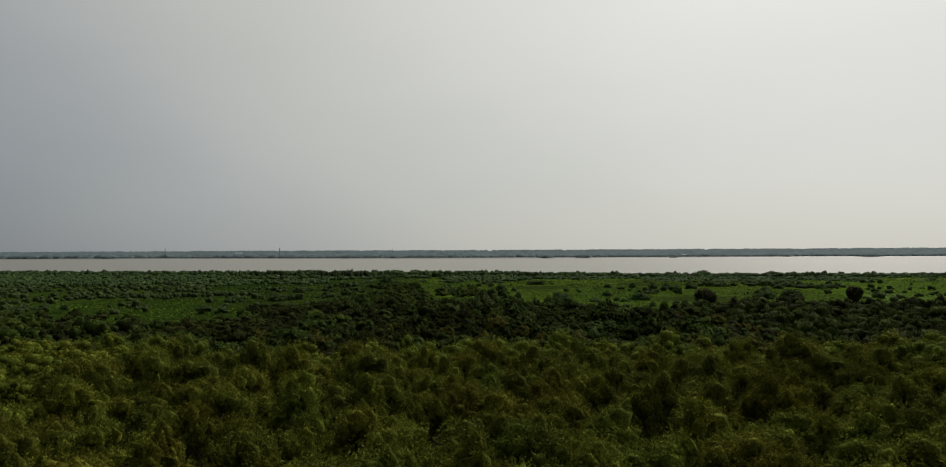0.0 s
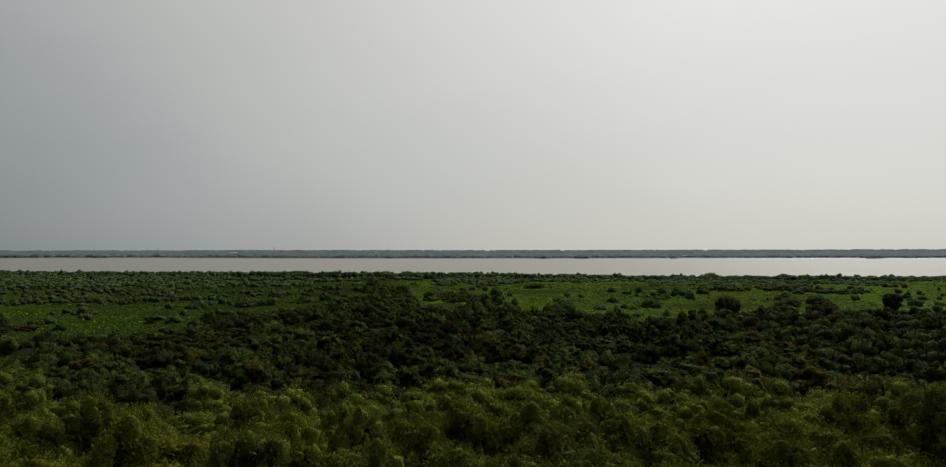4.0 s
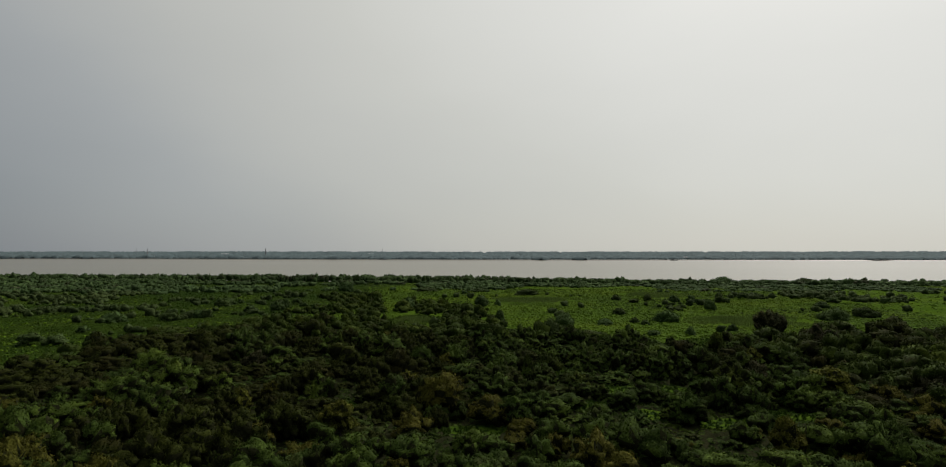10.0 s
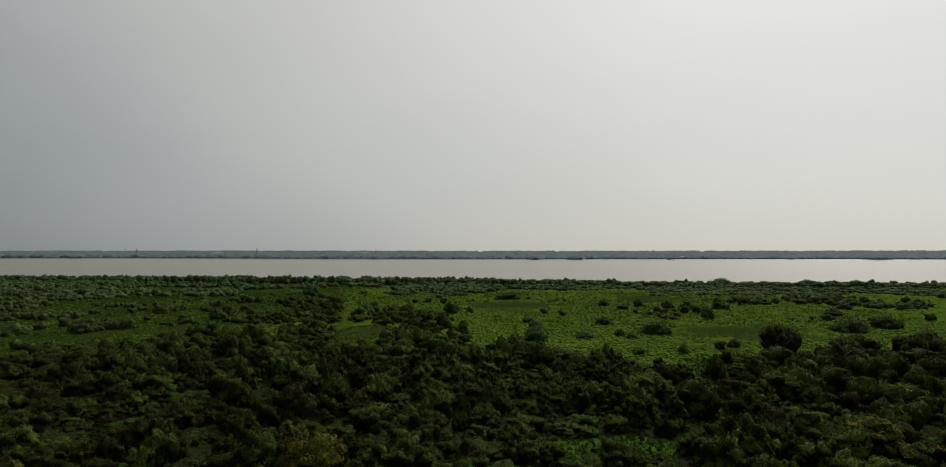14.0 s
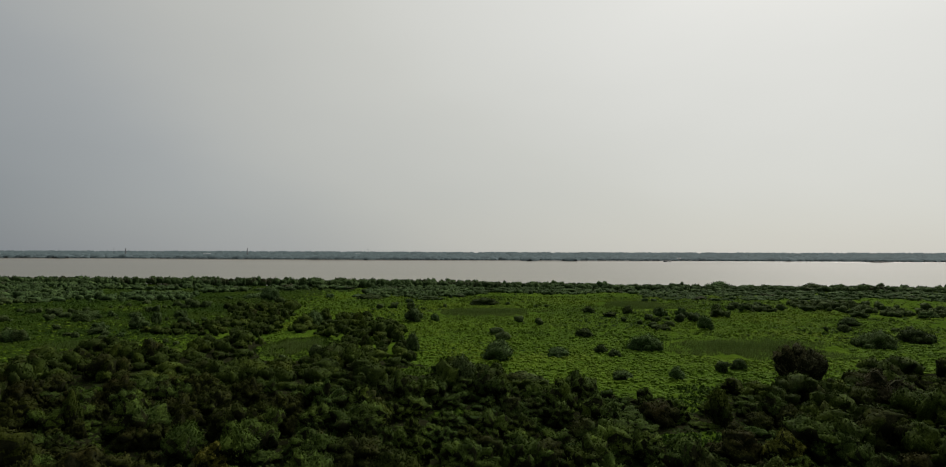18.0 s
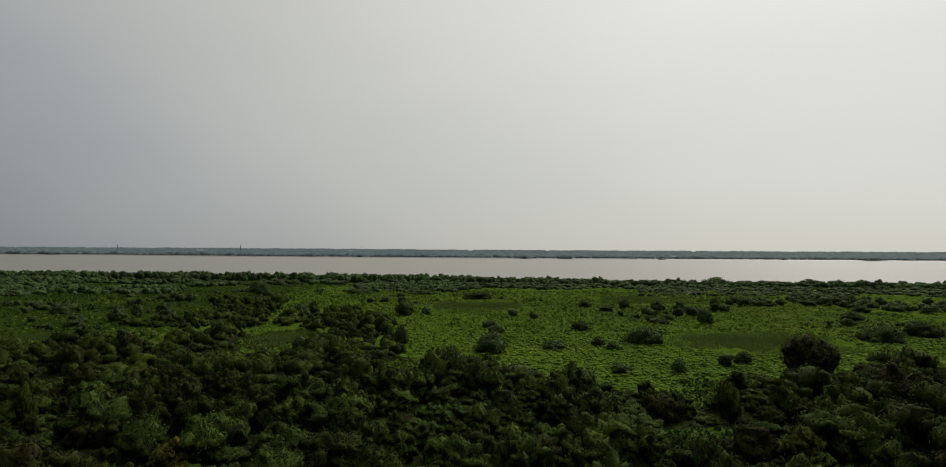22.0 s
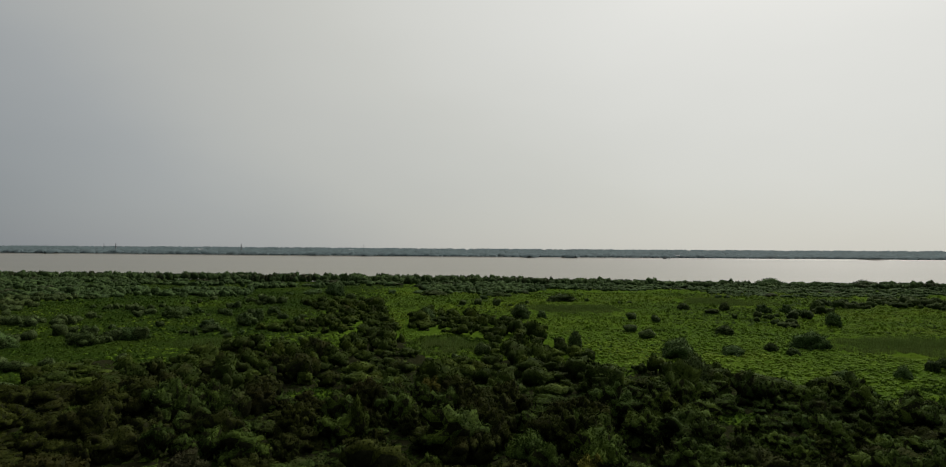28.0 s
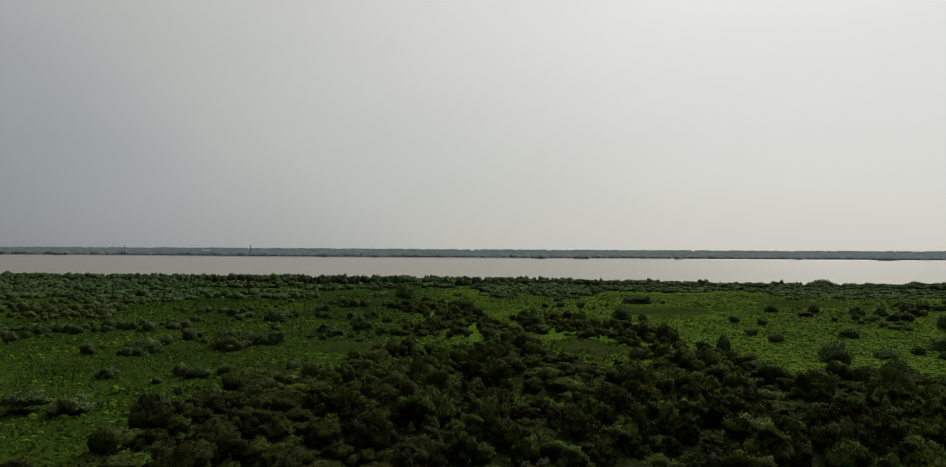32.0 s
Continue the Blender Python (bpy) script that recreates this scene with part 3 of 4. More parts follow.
def vase_form(seed, n_leaf=3000, level=4):
    """A tree with many stems, narrow at the foot and broad on top."""
    rng = np.random.default_rng(seed)
    v, t = lumpy(rng, level, 60, 0.20, 0.05, -1.0)
    size = np.linalg.norm(v, axis=1, keepdims=True)
    up = np.clip(v[:, 2:3] / size * 0.5 + 0.5, 0, 1)
    reach = np.where(up < 0.6, 0.34 + 0.60 * up / 0.6, 0.94 * np.sqrt(np.clip(1 - ((up - 0.6) / 0.42) ** 2, 0, 1)))
    bodies = [(np.concatenate([unit(v[:, :2]) * reach * size, 0.02 + 0.94 * up * size], 1), t)]
    for k in range(14):
        a, d, r = k * 2.4, 0.80 * math.sqrt((k + 0.5) / 14), rng.uniform(0.14, 0.24)
        w, q = lumpy(rng, 2, 6, 0.22, 0.08)
        bodies.append((w * (r, r, r * 0.8) + (d * math.cos(a), d * math.sin(a), 0.90 - 0.30 * d * d + rng.uniform(-0.06, 0.06)), q))
    return leafed(rng, bodies, n_leaf, 0.075, 0.34, -0.4, 0.5, 0.2, False, 0.12, 0.4)


def tree_form(seed, n_leaf=1100, level=2, size=0.13, heads=12):
    """A crown of feathery heads, one metre of radius, from 0.5 to 1 in height; leaves stand up in sprays."""
    rng = np.random.default_rng(seed)
    bodies = []
    for k in range(heads):
        a, d = k * 2.4 + rng.uniform(-0.5, 0.5), 0.95 * math.sqrt(k / heads)
        r = rng.uniform(0.26, 0.46)
        v, t = lumpy(rng, level, 7, 0.28, 0.09, -0.8)
        bodies.append((v * (r, r, r * rng.uniform(0.75, 1.0)) + (d * math.cos(a), d * math.sin(a), 3.25 - 1.1 * d * d + rng.uniform(-0.30, 0.30)), t))
    v, t, s = leafed(rng, bodies, n_leaf, size, 0.45, -0.5, 0.5, 0.2, False, 0.26, 0.4)
    return v * (1, 1, 0.27), t, s


def spread(forms, rows):
    """All the plants of rows (x, y, z, half width, height, turn) as one set of points and triangles."""
    pieces = []
    rows = np.asarray(rows, float)
    for k, (v, t, s_in) in enumerate(forms):
        some = rows[k::len(forms)]
        if not len(some):
            continue
        c, s = np.cos(some[:, 5])[:, None], np.sin(some[:, 5])[:, None]
        x = (v[None, :, 0] * c - v[None, :, 1] * s) * some[:, 3:4] + some[:, 0:1]
        y = (v[None, :, 0] * s + v[None, :, 1] * c) * some[:, 3:4] * 1.0 + some[:, 1:2]
        z = v[None, :, 2] * some[:, 4:5] + some[:, 2:3]
        tt = t[None] + (np.arange(len(some)) * len(v))[:, None, None]
        pieces.append((np.stack([x, y, z], -1).reshape(-1, 3), tt.reshape(-1, 3), np.tile(s_in, len(some))))
    return joined(pieces)


def stuff(name, forms, rows, material, label, category, inner=None):
    v, t, s = spread(forms, rows)
    return tagged(new(name, mesh_of(name, v, t, (material, inner or M_SHADE, material), s, s > 0)), label, category, kind="stuff")


def at_pose(x, y, z, half, high, turn):
    return Matrix.Translation((x, y, z)) @ Matrix.Rotation(turn, 4, "Z") @ Matrix.Diagonal((half, half, high, 1))


def plant(name, form, material, stems, label, category, group, inner=None):
    """A plant, one unit of half width and of height: stems or trunk with limbs, and a leafy crown."""
    root, trunk = tagged(new(name), label, category, group), None
    for k, (kind, p, q, r0, r1) in enumerate(stems):
        stem = part_mesh(kind, mesh_of(kind, *limb(p, q, r0, r1, seed=k), (M_BARK,)), trunk if kind == "limb" else root)
        trunk = stem if kind == "trunk" else trunk
    part_mesh("crown", mesh_of("crown", form[0], form[1], (material, inner or M_SHADE, material), form[2], form[2] > 0), root)
    return root


BUSH_STEMS = [("stem", (0, 0, -0.03), (0.12, 0.05, 0.6), 0.035, 0.015), ("stem", (0.05, 0.02, -0.03), (-0.25, 0.15, 0.55), 0.03, 0.012)]
TREE_STEMS = [("trunk", (0, 0, -0.03), (0.05, 0.03, 0.66), 0.055, 0.03), ("limb", (0.03, 0.02, 0.42), (0.5, 0.2, 0.72), 0.028, 0.012),
              ("limb", (0.03, 0.02, 0.46), (-0.35, 0.42, 0.74), 0.026, 0.012), ("limb", (0.04, 0.02, 0.5), (-0.2, -0.5, 0.74), 0.026, 0.012)]
VASE_STEMS = [("stem", (0.06 * math.cos(a), 0.06 * math.sin(a), -0.03), (0.5 * math.cos(a), 0.5 * math.sin(a), 0.62), 0.035, 0.015) for a in (0.3, 1.7, 2.9, 4.2, 5.4)]

# ---------------------------------------------------------------- olive forest under the first part of the flight
forest_things, forest_rest, forest_side = [], [], []
rng = np.random.default_rng(11)
for gx in np.arange(-105, 108, 4.7):
    for gy in np.arange(-10, 128, 4.7):
        x, y = gx + rng.uniform(-2.0, 2.0), gy + rng.uniform(-2.0, 2.0)
        if y > forest_edge(x) or rng.uniform() < 0.05:
            continue
        high = rng.normal(11.3, 1.3) * (1.0 if y < 102 else 0.84)
        row = (x, y, height(x, y), rng.uniform(2.3, 3.5), min(14.0, max(8.0, high)), rng.uniform(0, 6.28))
        if 36 < y and abs(x - 3) < 0.745 * y + 6:
            (forest_things if (y < 100 and abs(x - 3) < 58 and len(forest_things) < 300) else forest_rest).append(row)
        else:
            forest_side.append(row)
FOREST_FORMS = [tree_form(s, 3000, 1, 0.085, 17) for s in range(6)]
protos = [plant("forest_tree", f, M_FOREST, TREE_STEMS, "slender tree with feathery olive-yellow crown in dense stand", "tree", "olive forest trees", M_FOREST) for f in FOREST_FORMS]
for k, row in enumerate(forest_things):
    if k < len(protos):
        protos[k].matrix_basis = at_pose(*row)
    else:
        copy_thing(protos[k % len(protos)], at_pose(*row)).scale = (row[3], row[3], row[4])
LOW_TREES = [tree_form(20 + s, 1100, 1, 0.10, 13) for s in range(5)]
SIDE_TREES = [tree_form(30 + s, 90, 1, 0.3, 5) for s in range(4)]
stuff("forest", LOW_TREES, forest_rest, M_FOREST, "dense olive-yellow forest canopy of slender trees", "forest", M_FOREST)
stuff("forest_margin", SIDE_TREES, forest_side, M_FOREST, "outer stand of olive-yellow forest trees", "forest", M_FOREST)

# ---------------------------------------------------------------- scrub, marsh thicket and bank thicket
near_bush, far_bush, bank_bush, olive_bush = [], [], [], []
mid_bush, russet_bush = ([], []), ([], [])      # near, farther off
rng = np.random.default_rng(5)
for gx in np.arange(-330, 330, 4.6):
    for gy in np.arange(112, 475, 4.6):
        x, y = gx + rng.uniform(-2.2, 2.2), gy + rng.uniform(-2.2, 2.2)
        if rng.uniform() > cover(x, y):
            continue
        if y < 262 or in_scrub(x, y):
            if abs(x - 5) > 0.77 * y + 10:
                if rng.uniform() < 0.5:
                    far_bush.append((x, y, height(x, y) - 0.1, rng.uniform(3.2, 5), rng.uniform(3.5, 5.5), rng.uniform(0, 6.28)))
                continue
            tall = (1.0 + 0.55 * noise.noise((x * 0.06, y * 0.06, 2.2))) * (1.0 if y < 205 else 0.86) * (0.8 if x < -60 else 1.0)
            if in_ovals(x, y, TALL_STANDS):
                tall *= 1.4
            half = rng.choice((1.7, 2.5, 3.3, 4.3), p=(0.20, 0.32, 0.30, 0.18)) * rng.uniform(0.85, 1.15)
            high = (1.6 + half * 1.0) * rng.uniform(0.60, 1.45) * tall
            high = min(high, 1.25 * half + 1.6, 7.6)
            if y > 292:
                half, high = half * 0.86, high * 0.85
            if in_ovals(x, y, KEEP_FREE):
                continue
            if in_ovals(x, y, BY_CLEARINGS):
                half, high = half * 0.85, high * 0.62
            row = (x, y, height(x, y) - 0.1, half, high, rng.uniform(0, 6.28))
            if -40 < x < 75 and 172 < y < 262 and len(near_bush) < 300 and rng.uniform() < 0.5:
                near_bush.append(row)
            else:
                # More of the darkened russet westward, dimming that side by colour.
                share = 0.62 - 0.44 * min(1.0, max(0.0, (x + 45) / 50)) + 1.3 * noise.noise((x * 0.03, y * 0.03, 5.5)) - max(0.0, (y - 270) * 0.02) - (0.12 if x < -45 and y < 258 else 0.0)
                if y < 196 and abs(x) < 85 and rng.uniform() < (0.12 + 0.22 * min(1.0, max(0.0, (x + 40) / 60))) * min(1.0, (200 - y) / 22):
                    olive_bush.append(row)
                    continue
                kind = russet_bush if rng.uniform() < share else mid_bush
                kind[1 if (y > 270 or abs(x) > 85) else 0].append(row)
        else:
            half = rng.uniform(1.2, 3.2) + (0.5 if in_ovals(x, y, THICKETS) else 0.0)
            far_bush.append((x, y, height(x, y) + 0.1, half, half * rng.uniform(0.8, 1.3) + 0.4, rng.uniform(0, 6.28)))
for gx in np.arange(-620, 520, 4.4):
    for gy in np.arange(475, 760, 4.4):
        x, y = gx + rng.uniform(-2.6, 2.6), gy + rng.uniform(-2.6, 2.6)
        if y > bank_line(x) - 4 or abs(x) > 0.8 * y + 20 or rng.uniform() > cover(x, y):
            continue
        edge = bank_line(x) - y < 30
        half = max(2.0 + 4.0 * rng.uniform() ** 1.7, 3.2 if bank_line(x) - y < 14 else 0.0)
        crest = 7.4 - 3.0 * min(1.0, max(0.0, (x + 40) / 200))
        high = crest * (rng.uniform(0.75, 1.05) if edge else rng.uniform(0.30, 0.62)) + (1.4 if rng.uniform() < 0.04 else 0)
        bank_bush.append((x, y, height(x, y) - 0.15, half, high, rng.uniform(0, 6.28)))

mound_rows = []
for gx in np.arange(-90, 130, 2.6):
    for gy in np.arange(165, 292, 2.6):
        x, y = gx + rng.uniform(-1.1, 1.1), gy + rng.uniform(-1.1, 1.1)
        if in_scrub(x, y) and 0 < cover(x, y) < 0.85 and abs(x) < 0.75 * (y - 60):
            half = rng.uniform(1.0, 2.1)
            mound_rows.append((x, y, height(x, y) + 0.2, half, half * rng.uniform(0.7, 1.3), rng.uniform(0, 6.28)))
NEAR_FORMS = [bush_form(40 + s, 4, 40, 2400, 0.062, False, 6, 0.025) for s in range(6)]
MID_FORMS = [bush_form(60 + s, 3, 24, 1000, 0.078, False, 4, 0.045) for s in range(10)]
BACK_FORMS = [bush_form(70 + s, 2, 14, 240, 0.13, False, 3, 0.06) for s in range(10)]
LOW_FORMS = [bush_form(80 + s, 2, 9, 60, 0.18, False, 0, 0.10, 0.4, 0.26) for s in range(12)]
protos = [plant("creeper_bush", f, M_SCRUB, BUSH_STEMS, "dark green bush smothered in creepers in dense scrub", "bush", "scrub bushes") for f in NEAR_FORMS[:3]]
protos += [plant("scrub_bush", f, M_RUSSET, BUSH_STEMS, "brownish dark bush in dense scrub", "bush", "dark scrub bushes") for f in NEAR_FORMS[3:]]
near_bush.sort(key=lambda row: -row[0] + 40 * noise.noise((row[0] * 0.03, row[1] * 0.03, 5.5)))
half_way = len(near_bush) // 2
for k, row in enumerate(near_bush):
    kind = k % 3 + (3 if k >= half_way else 0)
    first = k < 3 or half_way <= k < half_way + 3
    if first:
        kind = k if k < 3 else 3 + k - half_way
        protos[kind].matrix_basis = at_pose(*row)
    else:
        copy_thing(protos[kind], at_pose(*row)).scale = (row[3], row[3], row[4])
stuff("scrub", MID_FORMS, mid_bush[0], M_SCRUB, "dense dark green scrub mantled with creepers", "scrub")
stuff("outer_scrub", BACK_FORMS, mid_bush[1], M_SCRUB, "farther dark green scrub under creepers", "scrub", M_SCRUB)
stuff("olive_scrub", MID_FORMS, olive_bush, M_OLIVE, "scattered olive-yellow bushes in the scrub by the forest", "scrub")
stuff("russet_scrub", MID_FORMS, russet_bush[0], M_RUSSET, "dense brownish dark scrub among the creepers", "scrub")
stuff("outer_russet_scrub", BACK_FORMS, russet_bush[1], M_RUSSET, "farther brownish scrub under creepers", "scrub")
stuff("marsh_thicket", LOW_FORMS, far_bush, M_SHRUB, "scattered dark green thicket on the marsh", "thicket", M_SHRUB)
stuff("bank_thicket", LOW_FORMS, bank_bush, M_BANK, "dense green thicket along the river bank", "thicket", M_BANK)

# ---------------------------------------------------------------- single shrubs and trees that stand out: x, y, half width, height
ROUND_SHRUBS = [(16, 391, 3.9, 5.6), (24, 392, 2.0, 3.2), (22, 319, 1.9, 5.2), (-69, 494, 5.5, 7.4), (116, 366, 2.8, 5.2), (102, 365, 2.9, 2.2),
                (72, 347, 2.9, 3.0), (59, 313, 3.0, 2.5), (71, 318, 2.0, 2.5), (73, 312, 1.9, 2.1), (68, 284, 2.3, 1.9), (79, 283, 1.7, 3.0),
                (88, 424, 2.9, 3.2), (104, 420, 2.5, 3.7), (140, 416, 2.4, 4.9), (171, 376, 3.7, 3.4), (97, 295, 1.9, 2.7), (44, 308, 4.2, 5.0),
                (35, 276, 3.2, 6.4), (-17, 375, 3.2, 5.4)]
MARSH_SHRUBS = [(114, 407, 3.2, 4.8), (121, 404, 3.0, 4.6), (124, 398, 2.6, 3.6), (136, 407, 2.8, 4.4), (193, 406, 4.4, 3.6), (217, 400, 4.6, 3.6), (189, 434, 5.0, 3.6), (159, 431, 4.2, 4.6), (169, 431, 4.3, 3.5), (-74, 379, 2.4, 5.2), (-92, 400, 2.6, 3.1),
                (-80, 355, 3.8, 2.6), (-60, 374, 2.8, 3.2), (-104, 405, 2.4, 2.9), (-95, 405, 2.4, 2.8), (-74, 399, 3.2, 4.1), (-74, 368, 3.9, 5.5),
                (-84, 362, 3.4, 3.5), (-134, 329, 1.6, 1.8), (-86, 348, 1.8, 1.8), (-70, 349, 1.3, 1.8), (-114, 293, 2.6, 2.7), (94, 408, 3.6, 2.4),
                (-113, 266, 4.2, 4.2), (-105, 265, 4.0, 3.8), (-90, 259, 3.6, 5.2)]
DOME_SHRUBS = [(84, 323, 4.9, 4.9), (149, 328, 6.0, 5.6), (167, 337, 5.2, 5.0), (-107, 393, 5.4, 4.8), (-121, 322, 5.4, 4.6), (-102, 328, 4.6, 4.2),
               (-95, 338, 4.0, 4.0), (-168, 356, 4.0, 3.8), (-154, 376, 5.2, 3.2), (45, 467, 7.4, 4.0), (-17, 504, 8.2, 3.2), (16, 497, 6.4, 3.0),
               (-204, 420, 6.0, 4.2)]
BANK_MOUNDS = [(213, 597, 11.0, 7.6), (275, 588, 11.0, 6.4), (244, 593, 7.0, 5.4)]
DARK_TREES = [(98, 271, 5.2, 8.7), (178, 300, 4.0, 7.8)]
BANK_TREES = [(-116, 645, 2.2, 6.4), (-111, 646, 1.9, 5.6), (-178, 652, 2.2, 6.2), (64, 622, 2.1, 5.8), (-8, 632, 2.0, 6.0)]


def set_out(name, forms, material, stems, places, label, category, group, sink=0.08, inner=None):
    made = [plant(name, f, material, stems, label, category, group, inner) for f in forms]
    rng = np.random.default_rng(len(places))
    for k, (x, y, half, high) in enumerate(places):
        m = at_pose(x, y, height(x, y) + 0.25 - sink, half, high, rng.uniform(0, 6.28))
        if k < len(made):
            made[k].matrix_basis = m
        else:
            copy_thing(made[k % len(made)], m).scale = (half, half, high)


set_out("round_shrub", [round_form(s) for s in range(4)], M_SHRUB, BUSH_STEMS, ROUND_SHRUBS, "rounded dark green shrub standing on the meadow", "shrub", "meadow shrubs", 0.08, M_SHRUB)
set_out("marsh_shrub", [bush_form(120 + s, 3, 18, 800, 0.11) for s in range(4)], M_SHRUB, BUSH_STEMS, MARSH_SHRUBS, "uneven dark green shrub on the marsh meadow", "shrub", "marsh shrubs", 0.08, M_SHRUB)
set_out("spreading_shrub", [dome_form(s) for s in range(3)], M_DOME, BUSH_STEMS, DOME_SHRUBS, "wide low grey-green shrub with arching twigs", "shrub", "spreading shrubs", 0.08, M_DOME)
set_out("olive_bush", [bush_form(160 + s, 3, 30, 1900, 0.09) for s in range(3)], M_OLIVE, BUSH_STEMS, OLIVE_BUSHES, "feathery olive-yellow bush rising from dark scrub", "bush", "olive bushes")
set_out("brown_bush", [bush_form(170 + s, 3, 30, 1700, 0.08) for s in range(2)], M_DARK, BUSH_STEMS, BROWN_BUSHES, "brownish half-bare bush among green creepers", "bush", "brown bushes")
set_out("tall_bush", [round_form(50 + s, 900) for s in range(2)], M_SCRUB, BUSH_STEMS, TALL_BUSHES, "slender upright green bush above the creepers", "bush", "tall bushes")
set_out("round_bush", [round_form(60 + s, 1100) for s in range(2)], M_SCRUB, BUSH_STEMS, ROUND_BUSHES, "rounded green bush at the edge of clearings", "bush", "round bushes")
set_out("bank_mound", [dome_form(40 + s) for s in range(2)], M_BANK, BUSH_STEMS, BANK_MOUNDS, "broad domed green shrub on the river bank", "shrub", "bank mounds", 0.9, M_BANK)
set_out("dark_tree", [vase_form(s) for s in range(3)], M_DARK, VASE_STEMS, DARK_TREES, "many-stemmed dark brownish tree, broad on top", "tree", "dark trees")
set_out("bank_tree", [round_form(30 + s, 500) for s in range(2)], M_BANK, BUSH_STEMS, BANK_TREES, "small tree rising above the bank thicket", "tree", "bank trees", 0.08, M_BANK)

# ---------------------------------------------------------------- meadow cover and reeds
rng = np.random.default_rng(21)
tuft_rows = []
for gx in np.arange(-200, 200, 1.05):
    for gy in np.arange(126, 520, 1.05):
        x, y = gx + rng.uniform(-0.7, 0.7), gy + rng.uniform(-0.7, 0.7)
        if abs(x) > 0.75 * y - 60 + 60 or rng.uniform() > (1.0 if y < 350 else 0.7 if y < 430 else 0.4):
            continue
        if in_ovals(x, y, REEDS) or (in_scrub(x, y) and (y < 124 or y > 300 or abs(x) > 105)):
            continue
        s = (0.58 if y < 350 else 0.8 if y < 430 else 1.1) * rng.uniform(0.7, 1.5)
        tuft_rows.append((x, y, carpet(x, y, in_scrub(x, y) and not in_ovals(x, y, CLEARINGS)) - 0.06, s * 1.3, s * rng.uniform(0.40, 0.75) * (1 + 0.9 * noise.noise((x * 0.10, y * 0.28, 1))), rng.uniform(0, 6.28)))


for gx in np.arange(-480, 480, 3.4):
    for gy in np.arange(200, 640, 3.4):
        x, y = gx + rng.uniform(-1.7, 1.7), gy + rng.uniform(-1.7, 1.7)
        if (abs(x) < 198 and y < 515) or abs(x) > 0.85 * y or y > bank_line(x) - 12 or cover(x, y) > 0.9:
            continue
        s = rng.uniform(1.5, 2.6)
        tuft_rows.append((x, y, height(x, y) - 0.05, s * 1.3, s * rng.uniform(0.3, 0.6), rng.uniform(0, 6.28)))


def tuft_form(seed, n=2, sides=5):
    """A small heap of creepers with a few leaves standing off it."""
    rng = np.random.default_rng(seed)
    ang = np.arange(sides) * 2 * math.pi / sides + rng.uniform(-0.3, 0.3, sides)
    r = rng.uniform(0.45, 0.85, sides)
    rim = np.stack([r * np.cos(ang), r * np.sin(ang), rng.uniform(-0.25, 0.05, sides)], 1)
    top = np.array([[*rng.uniform(-0.22, 0.22, 2), rng.uniform(0.6, 0.9)]])
    tris = np.array([(k, (k + 1) % sides, sides) for k in range(sides)])
    at = np.stack([rng.uniform(-0.4, 0.4, n), rng.uniform(-0.4, 0.4, n), rng.uniform(0.35, 0.7, n)], 1)
    leaf = leaves(rng, at, unit(at + (0, 0, 0.8)), 0.45, 0.7, 0.0, False)
    return joined([(np.concatenate([rim, top]), tris, np.zeros(sides, int)), leaf])


def heap_form(seed, sides=6):
    """A rounded heap of creepers, seen from nearer by."""
    rng = np.random.default_rng(300 + seed)
    ang = np.arange(sides) * 2 * math.pi / sides + rng.uniform(-0.3, 0.3, sides)
    r = rng.uniform(0.65, 1.0, sides)
    rim = np.stack([r * np.cos(ang), r * np.sin(ang), np.full(sides, -0.35)], 1)
    brow = np.stack([r * 0.62 * np.cos(ang + 0.3), r * 0.62 * np.sin(ang + 0.3), rng.uniform(0.35, 0.75, sides)], 1)
    top = np.array([[*rng.uniform(-0.15, 0.15, 2), rng.uniform(0.7, 1.0)]])
    tris = []
    for k in range(sides):
        n = (k + 1) % sides
        tris += [(k, n, sides + n), (k, sides + n, sides + k), (sides + k, sides + n, 2 * sides)]
    return np.concatenate([rim, brow, top]), np.array(tris), np.zeros(len(tris), int)


for x0, x1, y0, y1 in ((28, 165, 250, 345), (-150, -84, 222, 335)):
    for k in range(int((x1 - x0) * (y1 - y0) * 0.35)):
        x, y = rng.uniform(x0, x1), rng.uniform(y0, y1)
        if cover(x, y) < 0.9 and not in_ovals(x, y, REEDS):
            s = rng.uniform(0.3, 0.6) * (1 + 0.5 * noise.noise((x * 0.3, y * 0.3, 2)))
            tuft_rows.append((x, y, carpet(x, y, False) - 0.06, s * 1.2, s * rng.uniform(0.5, 1.1), rng.uniform(0, 6.28)))
for a, b, w, d in CLEARINGS:
    for k in range(int(w * d * 5)):
        q, f = rng.uniform(0, 6.28), math.sqrt(rng.uniform())
        x, y, s = a + w * f * math.cos(q), b + d * f * math.sin(q), rng.uniform(0.35, 0.75)
        tuft_rows.append((x, y, carpet(x, y, False) - 0.08, s * 0.9, s * rng.uniform(0.7, 1.3), rng.uniform(0, 6.28)))
bright_rows, dim_rows, under_rows = [], [], []
for row in tuft_rows:
    if in_scrub(row[0], row[1]) and not in_ovals(row[0], row[1], CLEARINGS):
        under_rows.append(row)
        continue
    dull = in_ovals(row[0], row[1], CLEARINGS) or rng.uniform() < dim_share(row[0], row[1])
    (dim_rows if dull else bright_rows).append(row)
TUFTS = [tuft_form(s) for s in range(8)]
HEAPS = [heap_form(s) for s in range(8)]
stuff("creeper_mounds", [bush_form(140 + s, 2, 12, 110, 0.17, False, 0, 0.08, 0.6) for s in range(8)], mound_rows, M_UNDER, "low green mounds of creepers between the bushes", "creepers")
